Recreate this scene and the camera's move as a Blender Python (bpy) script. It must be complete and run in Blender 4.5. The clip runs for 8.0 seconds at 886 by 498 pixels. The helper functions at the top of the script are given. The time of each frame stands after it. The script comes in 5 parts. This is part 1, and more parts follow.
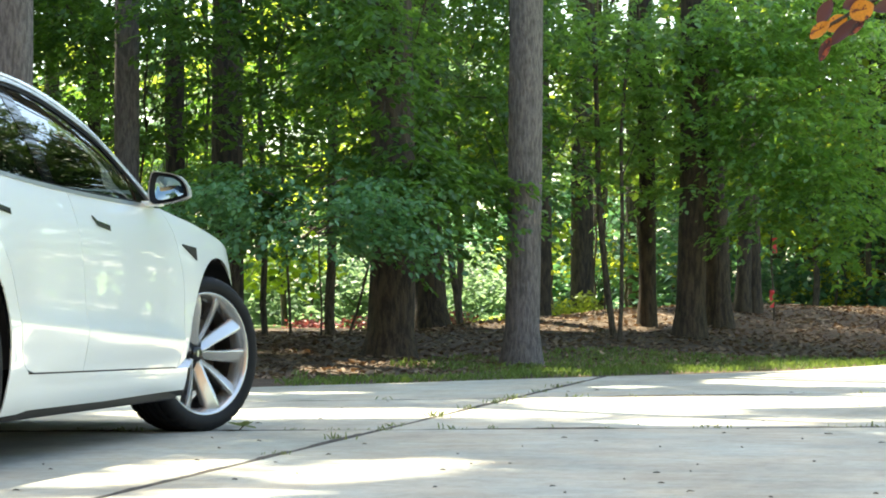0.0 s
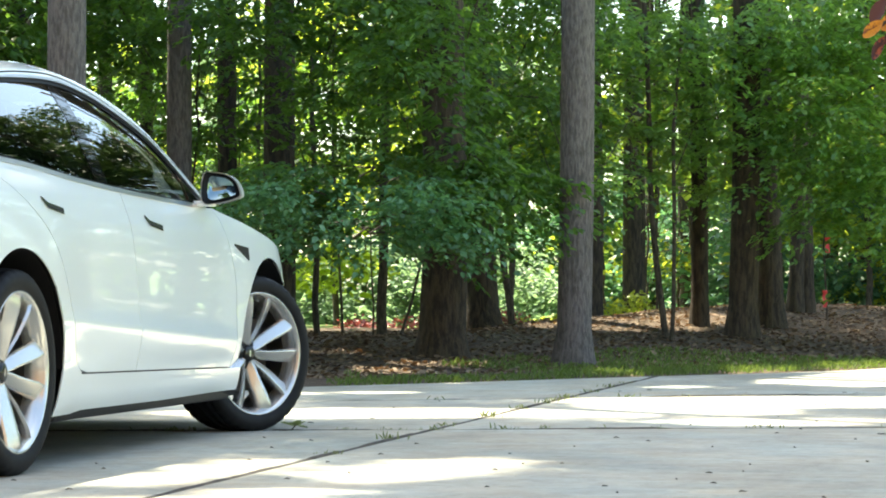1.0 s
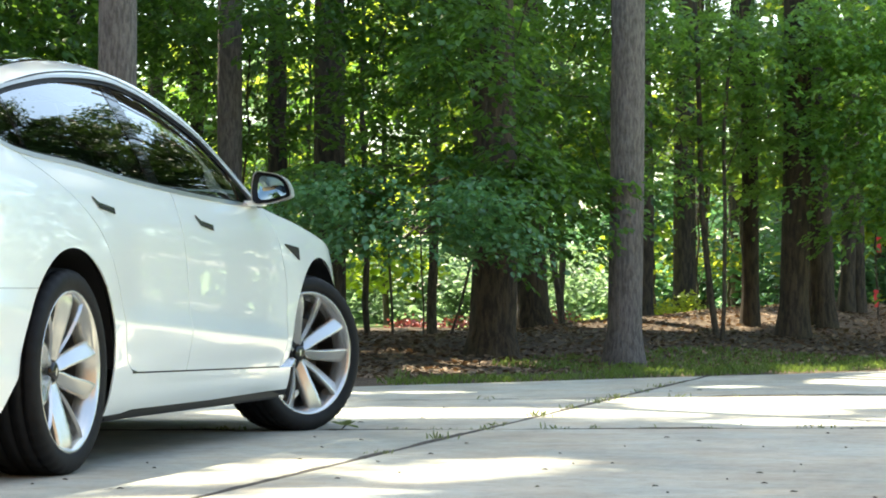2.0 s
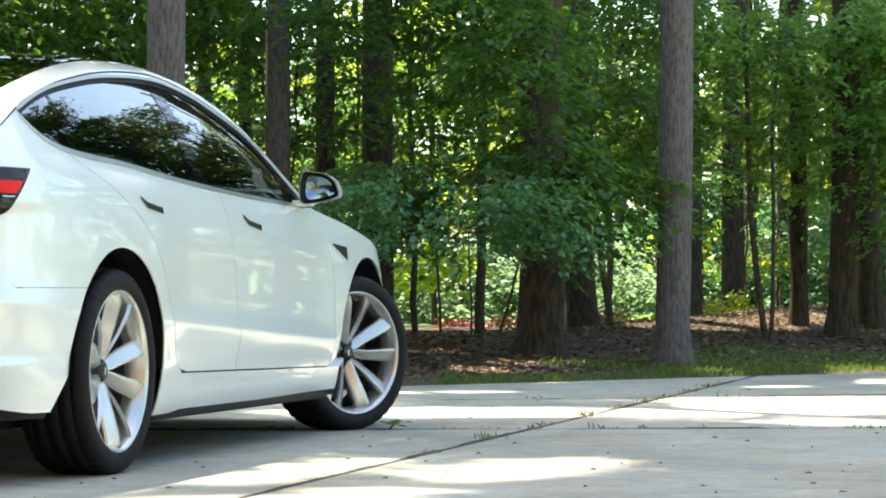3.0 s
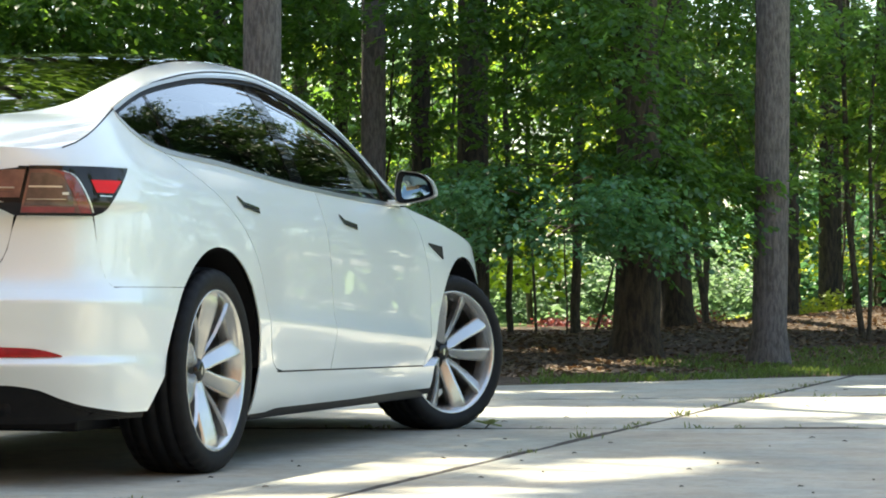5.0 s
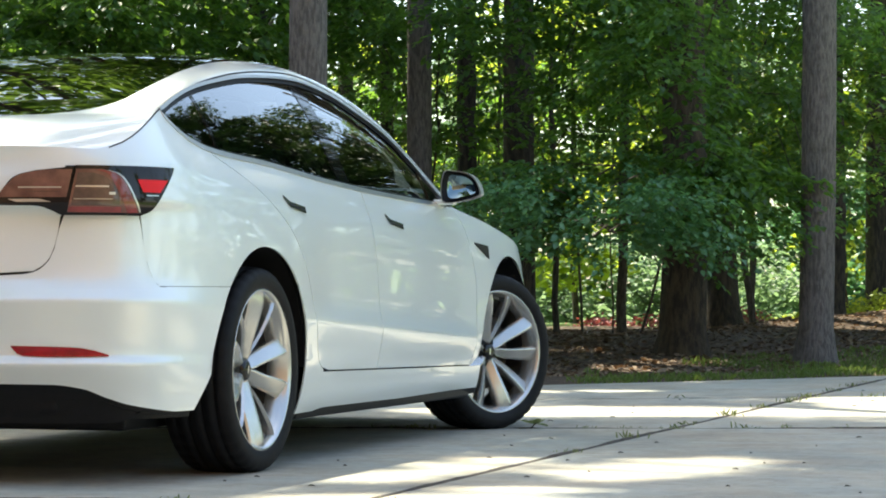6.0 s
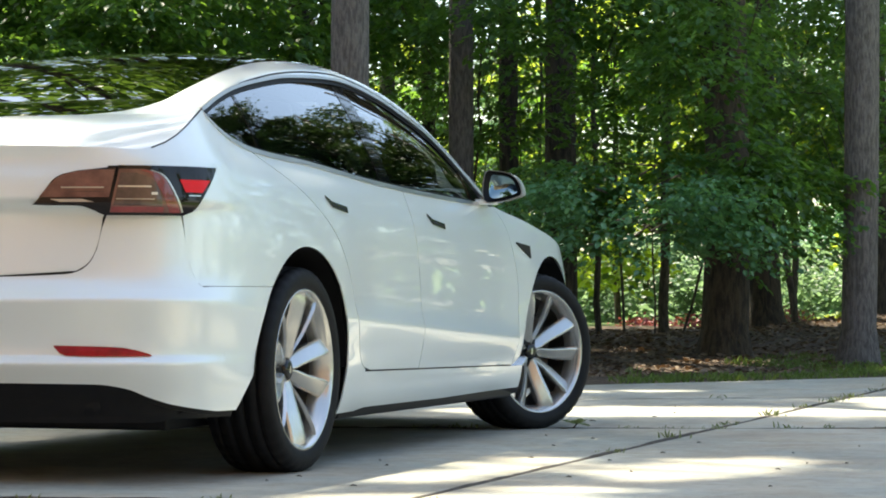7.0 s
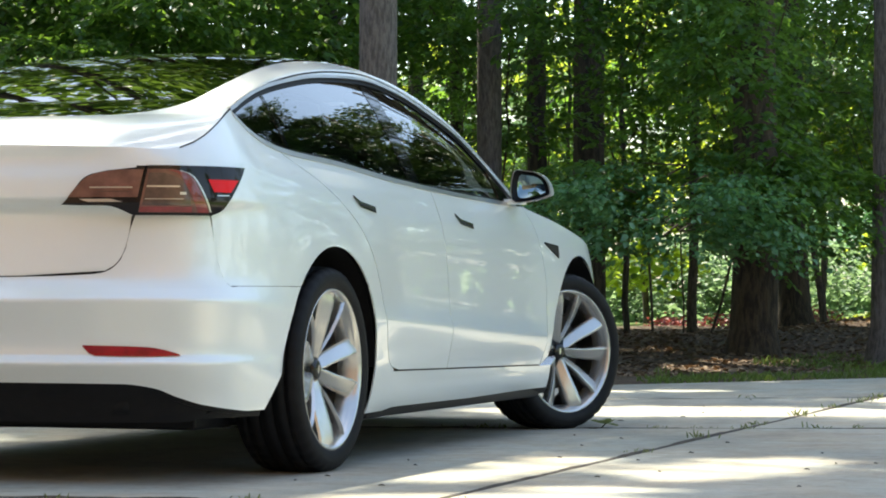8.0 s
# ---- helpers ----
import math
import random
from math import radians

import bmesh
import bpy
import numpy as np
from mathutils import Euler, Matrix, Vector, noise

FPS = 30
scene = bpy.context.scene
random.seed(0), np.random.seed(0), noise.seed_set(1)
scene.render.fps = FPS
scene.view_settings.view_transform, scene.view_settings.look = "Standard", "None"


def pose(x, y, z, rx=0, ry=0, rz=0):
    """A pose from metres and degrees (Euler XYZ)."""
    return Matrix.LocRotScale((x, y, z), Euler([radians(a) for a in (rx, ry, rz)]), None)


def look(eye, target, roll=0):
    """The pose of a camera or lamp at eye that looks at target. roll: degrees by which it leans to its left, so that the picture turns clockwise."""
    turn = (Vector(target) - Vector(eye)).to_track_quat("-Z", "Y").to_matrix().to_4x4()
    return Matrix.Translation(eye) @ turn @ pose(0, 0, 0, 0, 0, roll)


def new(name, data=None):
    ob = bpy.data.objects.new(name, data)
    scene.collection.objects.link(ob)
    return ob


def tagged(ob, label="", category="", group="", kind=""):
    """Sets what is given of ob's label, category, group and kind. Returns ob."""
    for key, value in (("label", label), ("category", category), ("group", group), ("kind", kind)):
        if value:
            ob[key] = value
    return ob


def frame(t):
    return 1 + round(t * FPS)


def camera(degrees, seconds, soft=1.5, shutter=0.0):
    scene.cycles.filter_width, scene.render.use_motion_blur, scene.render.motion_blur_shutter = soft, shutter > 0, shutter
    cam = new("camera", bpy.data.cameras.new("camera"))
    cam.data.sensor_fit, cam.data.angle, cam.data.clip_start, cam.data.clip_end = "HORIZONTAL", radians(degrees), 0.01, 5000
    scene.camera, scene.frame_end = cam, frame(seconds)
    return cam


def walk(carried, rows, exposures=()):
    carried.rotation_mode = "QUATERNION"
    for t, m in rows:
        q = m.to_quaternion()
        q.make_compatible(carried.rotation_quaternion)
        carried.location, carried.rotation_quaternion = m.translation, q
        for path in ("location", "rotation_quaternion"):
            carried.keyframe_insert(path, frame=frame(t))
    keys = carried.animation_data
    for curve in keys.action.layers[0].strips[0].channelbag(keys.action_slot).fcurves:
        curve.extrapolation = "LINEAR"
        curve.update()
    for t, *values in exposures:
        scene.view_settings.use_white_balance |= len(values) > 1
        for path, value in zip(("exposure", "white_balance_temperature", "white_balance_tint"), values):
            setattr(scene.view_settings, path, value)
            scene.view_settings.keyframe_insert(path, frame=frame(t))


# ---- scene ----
cam = camera(19.34, 8.0, soft=1.9)
EYE = (3.9443, -7.889, 0.5742)
PATH = [
    (0.0, (2.0759, 1.9332, 0.7580)),
    (0.5, (1.9754, 1.9136, 0.7576)),
    (1.0, (1.8804, 1.8940, 0.7572)),
    (1.5, (1.7848, 1.8734, 0.7567)),
    (3.0, (1.5132, 1.8094, 0.7547)),
    (3.5, (1.4301, 1.7881, 0.7543)),
    (4.0, (1.3633, 1.7705, 0.7539)),
    (4.5, (1.2596, 1.7422, 0.7535)),
    (6.0, (0.9895, 1.6629, 0.7504)),
    (6.5, (0.9110, 1.6383, 0.7501)),
    (7.0, (0.8362, 1.6141, 0.7499)),
    (7.5, (0.7785, 1.5951, 0.7495)),
    (8.0, (0.7333, 1.5799, 0.7492)),
]
walk(cam, [(t, look(EYE, target)) for t, target in PATH], exposures=[(0.0, 2.32, 7450, 2), (4.0, 1.94, 7300, 3), (8.0, 1.64, 7150, 5)])

# ---------------------------------------------------------------- light
SUN_AZ = math.atan2(-0.80, 0.60)      # clockwise from +Y
SUN_EL = radians(66)
SUN_DIR = Vector((math.cos(SUN_EL) * math.sin(SUN_AZ), math.cos(SUN_EL) * math.cos(SUN_AZ), math.sin(SUN_EL)))
world = bpy.data.worlds.new("sky")
scene.world = world
world.use_nodes = True
wn = world.node_tree
wn.nodes.clear()
sky = wn.nodes.new("ShaderNodeTexSky")
sky.sky_type, sky.sun_disc = "NISHITA", False
sky.sun_elevation, sky.sun_rotation = SUN_EL, SUN_AZ
sky.air_density, sky.dust_density, sky.ozone_density = 1.0, 1.6, 1.0
wbg = wn.nodes.new("ShaderNodeBackground")
wbg.inputs["Strength"].default_value = 0.15
wout = wn.nodes.new("ShaderNodeOutputWorld")
wn.links.new(sky.outputs[0], wbg.inputs["Color"])
wn.links.new(wbg.outputs[0], wout.inputs["Surface"])
sun = new("sun", bpy.data.lights.new("sun", "SUN"))
sun.data.energy, sun.data.angle, sun.data.color = 4.3, radians(0.6), (1.0, 0.94, 0.84)
sun.matrix_world = look(SUN_DIR * 60, (0, 0, 0))


# ---------------------------------------------------------------- materials
def nodes_of(name):
    m = bpy.data.materials.new(name)
    m.use_nodes = True
    nt = m.node_tree
    return m, nt, nt.nodes["Principled BSDF"]


def tex_noise(nt, scale, detail=4.0, rough=0.6, vec=None, stretch=None):
    n = nt.nodes.new("ShaderNodeTexNoise")
    n.inputs["Scale"].default_value, n.inputs["Detail"].default_value, n.inputs["Roughness"].default_value = scale, detail, rough
    if vec is None:
        vec = nt.nodes.new("ShaderNodeTexCoord").outputs["Object"]
    if stretch:
        mp = nt.nodes.new("ShaderNodeMapping")
        mp.inputs["Scale"].default_value = stretch
        nt.links.new(vec, mp.inputs["Vector"])
        vec = mp.outputs[0]
    nt.links.new(vec, n.inputs["Vector"])
    return n.outputs["Fac"]


def ramp(nt, fac, stops):
    r = nt.nodes.new("ShaderNodeValToRGB")
    el = r.color_ramp.elements
    while len(el) < len(stops):
        el.new(0.5)
    for e, (p, c) in zip(el, stops):
        e.position, e.color = p, (*c, 1)
    nt.links.new(fac, r.inputs["Fac"])
    return r.outputs["Color"]


def mixed(nt, a, b, fac, mode="MIX"):
    n = nt.nodes.new("ShaderNodeMix")
    n.data_type, n.blend_type = "RGBA", mode
    for sock, v in ((n.inputs[0], fac), (n.inputs[6], a), (n.inputs[7], b)):
        if isinstance(v, (int, float)):
            sock.default_value = v
        elif isinstance(v, tuple):
            sock.default_value = (*v, 1)
        else:
            nt.links.new(v, sock)
    return n.outputs[2]


def bump(nt, bsdf, height, strength=0.3, dist=0.01):
    b = nt.nodes.new("ShaderNodeBump")
    b.inputs["Strength"].default_value, b.inputs["Distance"].default_value = strength, dist
    nt.links.new(height, b.inputs["Height"])
    nt.links.new(b.outputs[0], bsdf.inputs["Normal"])


def plain(name, colour, rough=0.5, metal=0.0, coat=0.0, vary=0.06, scale=6.0, bumpy=0.0, bscale=200.0, spec=0.5):
    m, nt, b = nodes_of(name)
    b.inputs["Specular IOR Level"].default_value = spec
    lo, hi = tuple(c * (1 - vary) for c in colour), tuple(min(1, c * (1 + vary)) for c in colour)
    nt.links.new(ramp(nt, tex_noise(nt, scale), [(0.3, lo), (0.7, hi)]), b.inputs["Base Color"])
    b.inputs["Roughness"].default_value, b.inputs["Metallic"].default_value, b.inputs["Coat Weight"].default_value = rough, metal, coat
    b.inputs["Coat Roughness"].default_value = 0.03
    if bumpy:
        bump(nt, b, tex_noise(nt, bscale), bumpy, 0.002)
    return m


def leaf_material(name, dark, light, through_colour, share=0.45, rough=0.45):
    m, nt, b = nodes_of(name)
    geo = nt.nodes.new("ShaderNodeNewGeometry")
    big = tex_noise(nt, 0.9, 2)
    col = ramp(nt, geo.outputs["Random Per Island"], [(0.0, dark), (1.0, light)])
    col = mixed(nt, col, mixed(nt, col, (0.75, 0.85, 0.8), 1.0, "MULTIPLY"), big)
    info = nt.nodes.new("ShaderNodeObjectInfo")
    col = mixed(nt, col, ramp(nt, info.outputs["Random"], [(0.0, (0.68, 0.72, 0.72)), (1.0, (1.22, 1.18, 1.08))]), 1.0, "MULTIPLY")
    nt.links.new(col, b.inputs["Base Color"])
    b.inputs["Roughness"].default_value = rough
    b.inputs["Specular IOR Level"].default_value = 0.55
    tr = nt.nodes.new("ShaderNodeBsdfTranslucent")
    lo = tuple(c * 0.6 for c in through_colour)
    nt.links.new(ramp(nt, geo.outputs["Random Per Island"], [(0.0, lo), (1.0, through_colour)]), tr.inputs["Color"])
    mx = nt.nodes.new("ShaderNodeMixShader")
    mx.inputs[0].default_value = share
    nt.links.new(b.outputs[0], mx.inputs[1])
    nt.links.new(tr.outputs[0], mx.inputs[2])
    nt.links.new(mx.outputs[0], nt.nodes["Material Output"].inputs["Surface"])
    return m


def mottled_leaf(name, ground_colour, blotch, cover):
    m, nt, b = nodes_of(name)
    col = ramp(nt, tex_noise(nt, 34, 3), [(cover, blotch), (cover + .07, ground_colour)])
    col = mixed(nt, col, ramp(nt, tex_noise(nt, 160, 3), [(0.3, (0.8, 0.78, 0.76)), (0.7, (1.15, 1.12, 1.1))]), 0.8, "MULTIPLY")
    nt.links.new(col, b.inputs["Base Color"])
    b.inputs["Roughness"].default_value = 0.4
    tr = nt.nodes.new("ShaderNodeBsdfTranslucent")
    nt.links.new(col, tr.inputs["Color"])
    mx = nt.nodes.new("ShaderNodeMixShader")
    mx.inputs[0].default_value = 0.35
    nt.links.new(b.outputs[0], mx.inputs[1])
    nt.links.new(tr.outputs[0], mx.inputs[2])
    nt.links.new(mx.outputs[0], nt.nodes["Material Output"].inputs["Surface"])
    return m


def bark_material(name, dark, light, scale=1.0, run=0.22):
    m, nt, b = nodes_of(name)
    plates = tex_noise(nt, 14 * scale, 5, 0.65, stretch=(1.0, 1.0, run))
    fine = tex_noise(nt, 70 * scale, 4, 0.6, stretch=(1.0, 1.0, 0.5))
    moss = tex_noise(nt, 1.3, 2)
    col = ramp(nt, plates, [(0.40, dark), (0.58, light)])
    col = mixed(nt, col, ramp(nt, fine, [(0.3, (0.6, 0.58, 0.56)), (0.7, (1.15, 1.12, 1.1))]), 0.7, "MULTIPLY")
    col = mixed(nt, col, mixed(nt, col, (0.8, 0.9, 0.75), 1.0, "MULTIPLY"), moss)
    nt.links.new(col, b.inputs["Base Color"])
    b.inputs["Roughness"].default_value = 0.9
    bump(nt, b, plates, 0.9, 0.03)
    return m


def paint_material():
    m, nt, b = nodes_of("pearl_white_paint")
    flake = tex_noise(nt, 900, 1)
    nt.links.new(ramp(nt, flake, [(0.3, (0.828, 0.873, 0.868)), (0.7, (0.878, 0.913, 0.908))]), b.inputs["Base Color"])
    b.inputs["Roughness"].default_value, b.inputs["Specular IOR Level"].default_value = 0.40, 0.5
    b.inputs["Metallic"].default_value = 0.27
    b.inputs["Coat Weight"].default_value, b.inputs["Coat Roughness"].default_value, b.inputs["Coat IOR"].default_value = 1.0, 0.015, 1.55
    return m


def glass_material(name, tint, gloss=1.0):
    m, nt, b = nodes_of(name)
    nt.nodes.remove(b)
    tr, gl, fr = nt.nodes.new("ShaderNodeBsdfTransparent"), nt.nodes.new("ShaderNodeBsdfGlossy"), nt.nodes.new("ShaderNodeFresnel")
    tr.inputs["Color"].default_value = (*tint, 1)
    gl.inputs["Roughness"].default_value, gl.inputs["Color"].default_value = 0.01, (gloss, gloss, gloss, 1)
    fr.inputs["IOR"].default_value = 1.48
    # both faces of the pane reflect: 2F / (1 + F)
    dbl, inc, quo = (nt.nodes.new("ShaderNodeMath") for _ in range(3))
    dbl.operation, inc.operation, quo.operation = "MULTIPLY", "ADD", "DIVIDE"
    dbl.inputs[1].default_value, inc.inputs[1].default_value = 2.0, 1.0
    nt.links.new(fr.outputs[0], dbl.inputs[0])
    nt.links.new(fr.outputs[0], inc.inputs[0])
    nt.links.new(dbl.outputs[0], quo.inputs[0])
    nt.links.new(inc.outputs[0], quo.inputs[1])
    mx = nt.nodes.new("ShaderNodeMixShader")
    nt.links.new(quo.outputs[0], mx.inputs[0])
    nt.links.new(tr.outputs[0], mx.inputs[1])
    nt.links.new(gl.outputs[0], mx.inputs[2])
    nt.links.new(mx.outputs[0], nt.nodes["Material Output"].inputs["Surface"])
    return m


def concrete_material():
    m, nt, b = nodes_of("weathered_concrete")
    wpos = nt.nodes.new("ShaderNodeNewGeometry").outputs["Position"]
    info = nt.nodes.new("ShaderNodeObjectInfo")
    stains = tex_noise(nt, 0.7, 6, 0.65, vec=wpos)
    streak = tex_noise(nt, 3.0, 5, 0.7, vec=wpos, stretch=(1.0, 0.35, 1.0))
    sand = tex_noise(nt, 160, 3, 0.7, vec=wpos)
    mottle = tex_noise(nt, 16, 6, 0.75, vec=wpos)
    col = ramp(nt, stains, [(0.28, (0.32, 0.31, 0.272)), (0.55, (0.43, 0.417, 0.370)), (0.8, (0.50, 0.485, 0.432))])
    col = mixed(nt, col, ramp(nt, streak, [(0.3, (0.78, 0.78, 0.77)), (0.6, (1.05, 1.05, 1.04))]), 0.8, "MULTIPLY")
    col = mixed(nt, col, ramp(nt, mottle, [(0.32, (0.78, 0.77, 0.75)), (0.48, (0.98, 0.98, 0.98)), (0.70, (1.10, 1.10, 1.09))]), 0.85, "MULTIPLY")
    col = mixed(nt, col, ramp(nt, sand, [(0.3, (0.74, 0.74, 0.73)), (0.7, (1.14, 1.14, 1.12))]), 0.75, "MULTIPLY")
    dirt = tex_noise(nt, 5.5, 7, 0.78, vec=wpos, stretch=(0.55, 1.6, 1.0))
    col = mixed(nt, col, ramp(nt, dirt, [(0.30, (0.52, 0.50, 0.46)), (0.40, (0.90, 0.89, 0.87)), (0.62, (1.06, 1.06, 1.05))]), 0.85, "MULTIPLY")
    hue = tex_noise(nt, 1.7, 4, 0.6, vec=wpos)
    col = mixed(nt, col, ramp(nt, hue, [(0.36, (0.93, 1.0, 1.05)), (0.62, (1.06, 1.0, 0.95))]), 0.9, "MULTIPLY")
    pits = tex_noise(nt, 48, 3, 0.6, vec=wpos)
    col = mixed(nt, col, ramp(nt, pits, [(0.26, (0.45, 0.43, 0.40)), (0.34, (1.0, 1.0, 1.0))]), 0.8, "MULTIPLY")
    col = mixed(nt, col, ramp(nt, info.outputs["Random"], [(0, (0.93, 0.93, 0.94)), (1, (1.05, 1.04, 1.02))]), 1.0, "MULTIPLY")
    nt.links.new(col, b.inputs["Base Color"])
    b.inputs["Roughness"].default_value, b.inputs["Specular IOR Level"].default_value = 0.9, 0.15
    bump(nt, b, mixed(nt, sand, streak, 0.4), 0.5, 0.004)
    return m


def soil_material():
    m, nt, b = nodes_of("leaf_litter_soil")
    wpos = nt.nodes.new("ShaderNodeNewGeometry").outputs["Position"]
    a, c = tex_noise(nt, 9, 6, 0.7, vec=wpos), tex_noise(nt, 0.6, 3, vec=wpos)
    col = ramp(nt, a, [(0.25, (0.030, 0.018, 0.012)), (0.5, (0.085, 0.053, 0.036)), (0.75, (0.20, 0.135, 0.095))])
    col = mixed(nt, col, mixed(nt, col, (0.7, 0.75, 0.6), 1.0, "MULTIPLY"), c)
    # grass takes over beyond the bank
    lawn = ramp(nt, tex_noise(nt, 2.5, 5, 0.7, vec=wpos), [(0.3, (0.10, 0.17, 0.04)), (0.7, (0.22, 0.30, 0.09))])
    dot = nt.nodes.new("ShaderNodeVectorMath")
    dot.operation = "DOT_PRODUCT"
    dot.inputs[1].default_value = (-0.085, 0.053, 0.0)
    nt.links.new(wpos, dot.inputs[0])
    add = nt.nodes.new("ShaderNodeMath")
    add.operation = "MULTIPLY_ADD"
    nt.links.new(c, add.inputs[0])
    add.inputs[1].default_value = 0.35
    nt.links.new(dot.outputs["Value"], add.inputs[2])
    edge = nt.nodes.new("ShaderNodeMapRange")
    edge.inputs["From Min"].default_value, edge.inputs["From Max"].default_value = 1.75, 1.95
    nt.links.new(add.outputs[0], edge.inputs["Value"])
    # and on the open side: unseen grass added to cut and green the bounce light
    xyz = nt.nodes.new("ShaderNodeSeparateXYZ")
    nt.links.new(wpos, xyz.inputs[0])
    side = nt.nodes.new("ShaderNodeMapRange")
    side.inputs["From Min"].default_value, side.inputs["From Max"].default_value = 7.6, 8.4
    nt.links.new(xyz.outputs[0], side.inputs["Value"])
    either = nt.nodes.new("ShaderNodeMath")
    either.operation = "MAXIMUM"
    nt.links.new(edge.outputs[0], either.inputs[0])
    nt.links.new(side.outputs[0], either.inputs[1])
    col = mixed(nt, col, lawn, either.outputs[0])
    nt.links.new(col, b.inputs["Base Color"])
    b.inputs["Roughness"].default_value = 0.95
    bump(nt, b, a, 0.8, 0.05)
    return m


CONCRETE, SOIL = concrete_material(), soil_material()
JOINT = plain("joint_dirt", (0.06, 0.05, 0.04), 0.95, vary=0.5, scale=40)
PINE = bark_material("pine_bark", (0.088, 0.076, 0.078), (0.185, 0.158, 0.165), 3.4, 0.24)
OAK = bark_material("oak_bark", (0.028, 0.020, 0.015), (0.088, 0.062, 0.044), 1.8)
TWIG = bark_material("twig_bark", (0.04, 0.032, 0.025), (0.12, 0.09, 0.07), 3)
LEAF_A = leaf_material("leaf_shade_green", (0.027, 0.082, 0.028), (0.074, 0.165, 0.056), (0.28, 0.51, 0.06), 0.48)
# paler leaf copy: sky light from the open drive is put into the colour
LEAF_SKYLIT = leaf_material("leaf_skylit_pale", (0.075, 0.19, 0.10), (0.16, 0.33, 0.185), (0.28, 0.55, 0.14), 0.38, 0.26)
# brighter leaf copy: front light on the right-hand sprays is put into the colour
LEAF_LIT = leaf_material("leaf_lit_green", (0.05, 0.15, 0.062), (0.14, 0.29, 0.125), (0.42, 0.70, 0.10), 0.55)
# yellow-green leaf copy: backlit sun is put into the colour
LEAF_SUNLIT = leaf_material("leaf_sunlit_yellow", (0.07, 0.14, 0.02), (0.16, 0.25, 0.04), (0.60, 0.74, 0.08), 0.6)
LEAF_C = leaf_material("leaf_canopy", (0.03, 0.09, 0.03), (0.07, 0.15, 0.05), (0.22, 0.36, 0.05))
# darker leaf copy: the shade of a backlit crown is put into the colour
LEAF_SHADE_SIDE = leaf_material("leaf_shade_side", (0.016, 0.045, 0.017), (0.042, 0.09, 0.034), (0.08, 0.14, 0.025), 0.2)
# distant haze is put into this pale bluish leaf colour
LEAF_HAZED = leaf_material("leaf_hazed_pale", (0.075, 0.145, 0.085), (0.17, 0.27, 0.16), (0.32, 0.48, 0.22), 0.5)
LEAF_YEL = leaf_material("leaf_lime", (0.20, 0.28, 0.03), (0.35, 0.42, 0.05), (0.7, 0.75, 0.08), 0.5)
FLOWER = leaf_material("azalea_petal", (0.32, 0.05, 0.06), (0.58, 0.13, 0.14), (0.5, 0.12, 0.10), 0.3)
WEED = leaf_material("weed_blade", (0.11, 0.145, 0.05), (0.22, 0.25, 0.10), (0.34, 0.4, 0.12), 0.35)
RIBBON = plain("red_ribbon", (0.75, 0.06, 0.07), 0.5)
GRASS = leaf_material("grass_blade", (0.08, 0.16, 0.03), (0.19, 0.27, 0.07), (0.3, 0.42, 0.08), 0.35)
LITTER = leaf_material("dead_leaf", (0.05, 0.028, 0.018), (0.37, 0.25, 0.175), (0.3, 0.15, 0.06), 0.15, 0.8)
PURPLE = leaf_material("purple_leaf", (0.03, 0.015, 0.025), (0.10, 0.035, 0.04), (0.2, 0.05, 0.04), 0.25)
# shade and haze of the deep wood are put into this teal
FAR_SHADE = leaf_material("leaf_far_shaded_teal", (0.04, 0.125, 0.080), (0.095, 0.215, 0.130), (0.16, 0.36, 0.13), 0.35)
BRICK = plain("tan_brick", (0.42, 0.25, 0.155), 0.85, vary=0.25, scale=3)
MOTTLE = mottled_leaf("mottled_orange_leaf", (0.62, 0.25, 0.03), (0.10, 0.025, 0.03), 0.40)
RUSSET = mottled_leaf("russet_leaf", (0.30, 0.07, 0.03), (0.05, 0.015, 0.02), 0.5)
PAINT = paint_material()
GLASS = glass_material("tinted_car_glass", (0.20, 0.24, 0.23))
FRONTGLASS = glass_material("green_tinted_front_glass", (0.32, 0.38, 0.36))
ROOFGLASS = glass_material("dark_roof_glass", (0.03, 0.035, 0.035))
BLACK = plain("satin_black_plastic", (0.007, 0.007, 0.008), 0.5, vary=0.2, scale=30, spec=0.22)
GLOSSBLACK = plain("gloss_black_trim", (0.006, 0.006, 0.007), 0.03, spec=0.5)
DARKCHROME = plain("dark_satin_chrome", (0.20, 0.20, 0.20), 0.25, metal=1.0, vary=0.1)
CHROME = plain("brushed_chrome", (0.66, 0.65, 0.63), 0.3, metal=1.0, vary=0.04)
RUBBER = plain("tyre_rubber", (0.0085, 0.0085, 0.0095), 0.62, vary=0.25, scale=25, bumpy=0.3, spec=0.2)
ALLOY = plain("silver_alloy", (0.58, 0.575, 0.56), 0.27, metal=0.8, coat=0.4, vary=0.04)
BARREL = plain("dull_barrel_alloy", (0.13, 0.12, 0.11), 0.42, metal=0.7, vary=0.2, scale=12)
IRON = plain("brake_iron", (0.16, 0.13, 0.11), 0.45, metal=0.8, vary=0.25, scale=20)
LAMP_RED = plain("red_lamp_lens", (0.85, 0.006, 0.012), 0.3, coat=0.15, spec=0.2)
LAMP_SMOKE = plain("smoked_brown_lens", (0.085, 0.045, 0.035), 0.2, coat=1.0, vary=0.45, scale=30)
LAMP_DEEP = plain("deep_red_reflector", (0.34, 0.004, 0.012), 0.2, coat=0.1, vary=0.3, scale=40)
LAMP_MIDRED = plain("dull_red_lens", (0.26, 0.035, 0.03), 0.16, coat=1.0, vary=0.3, scale=25)
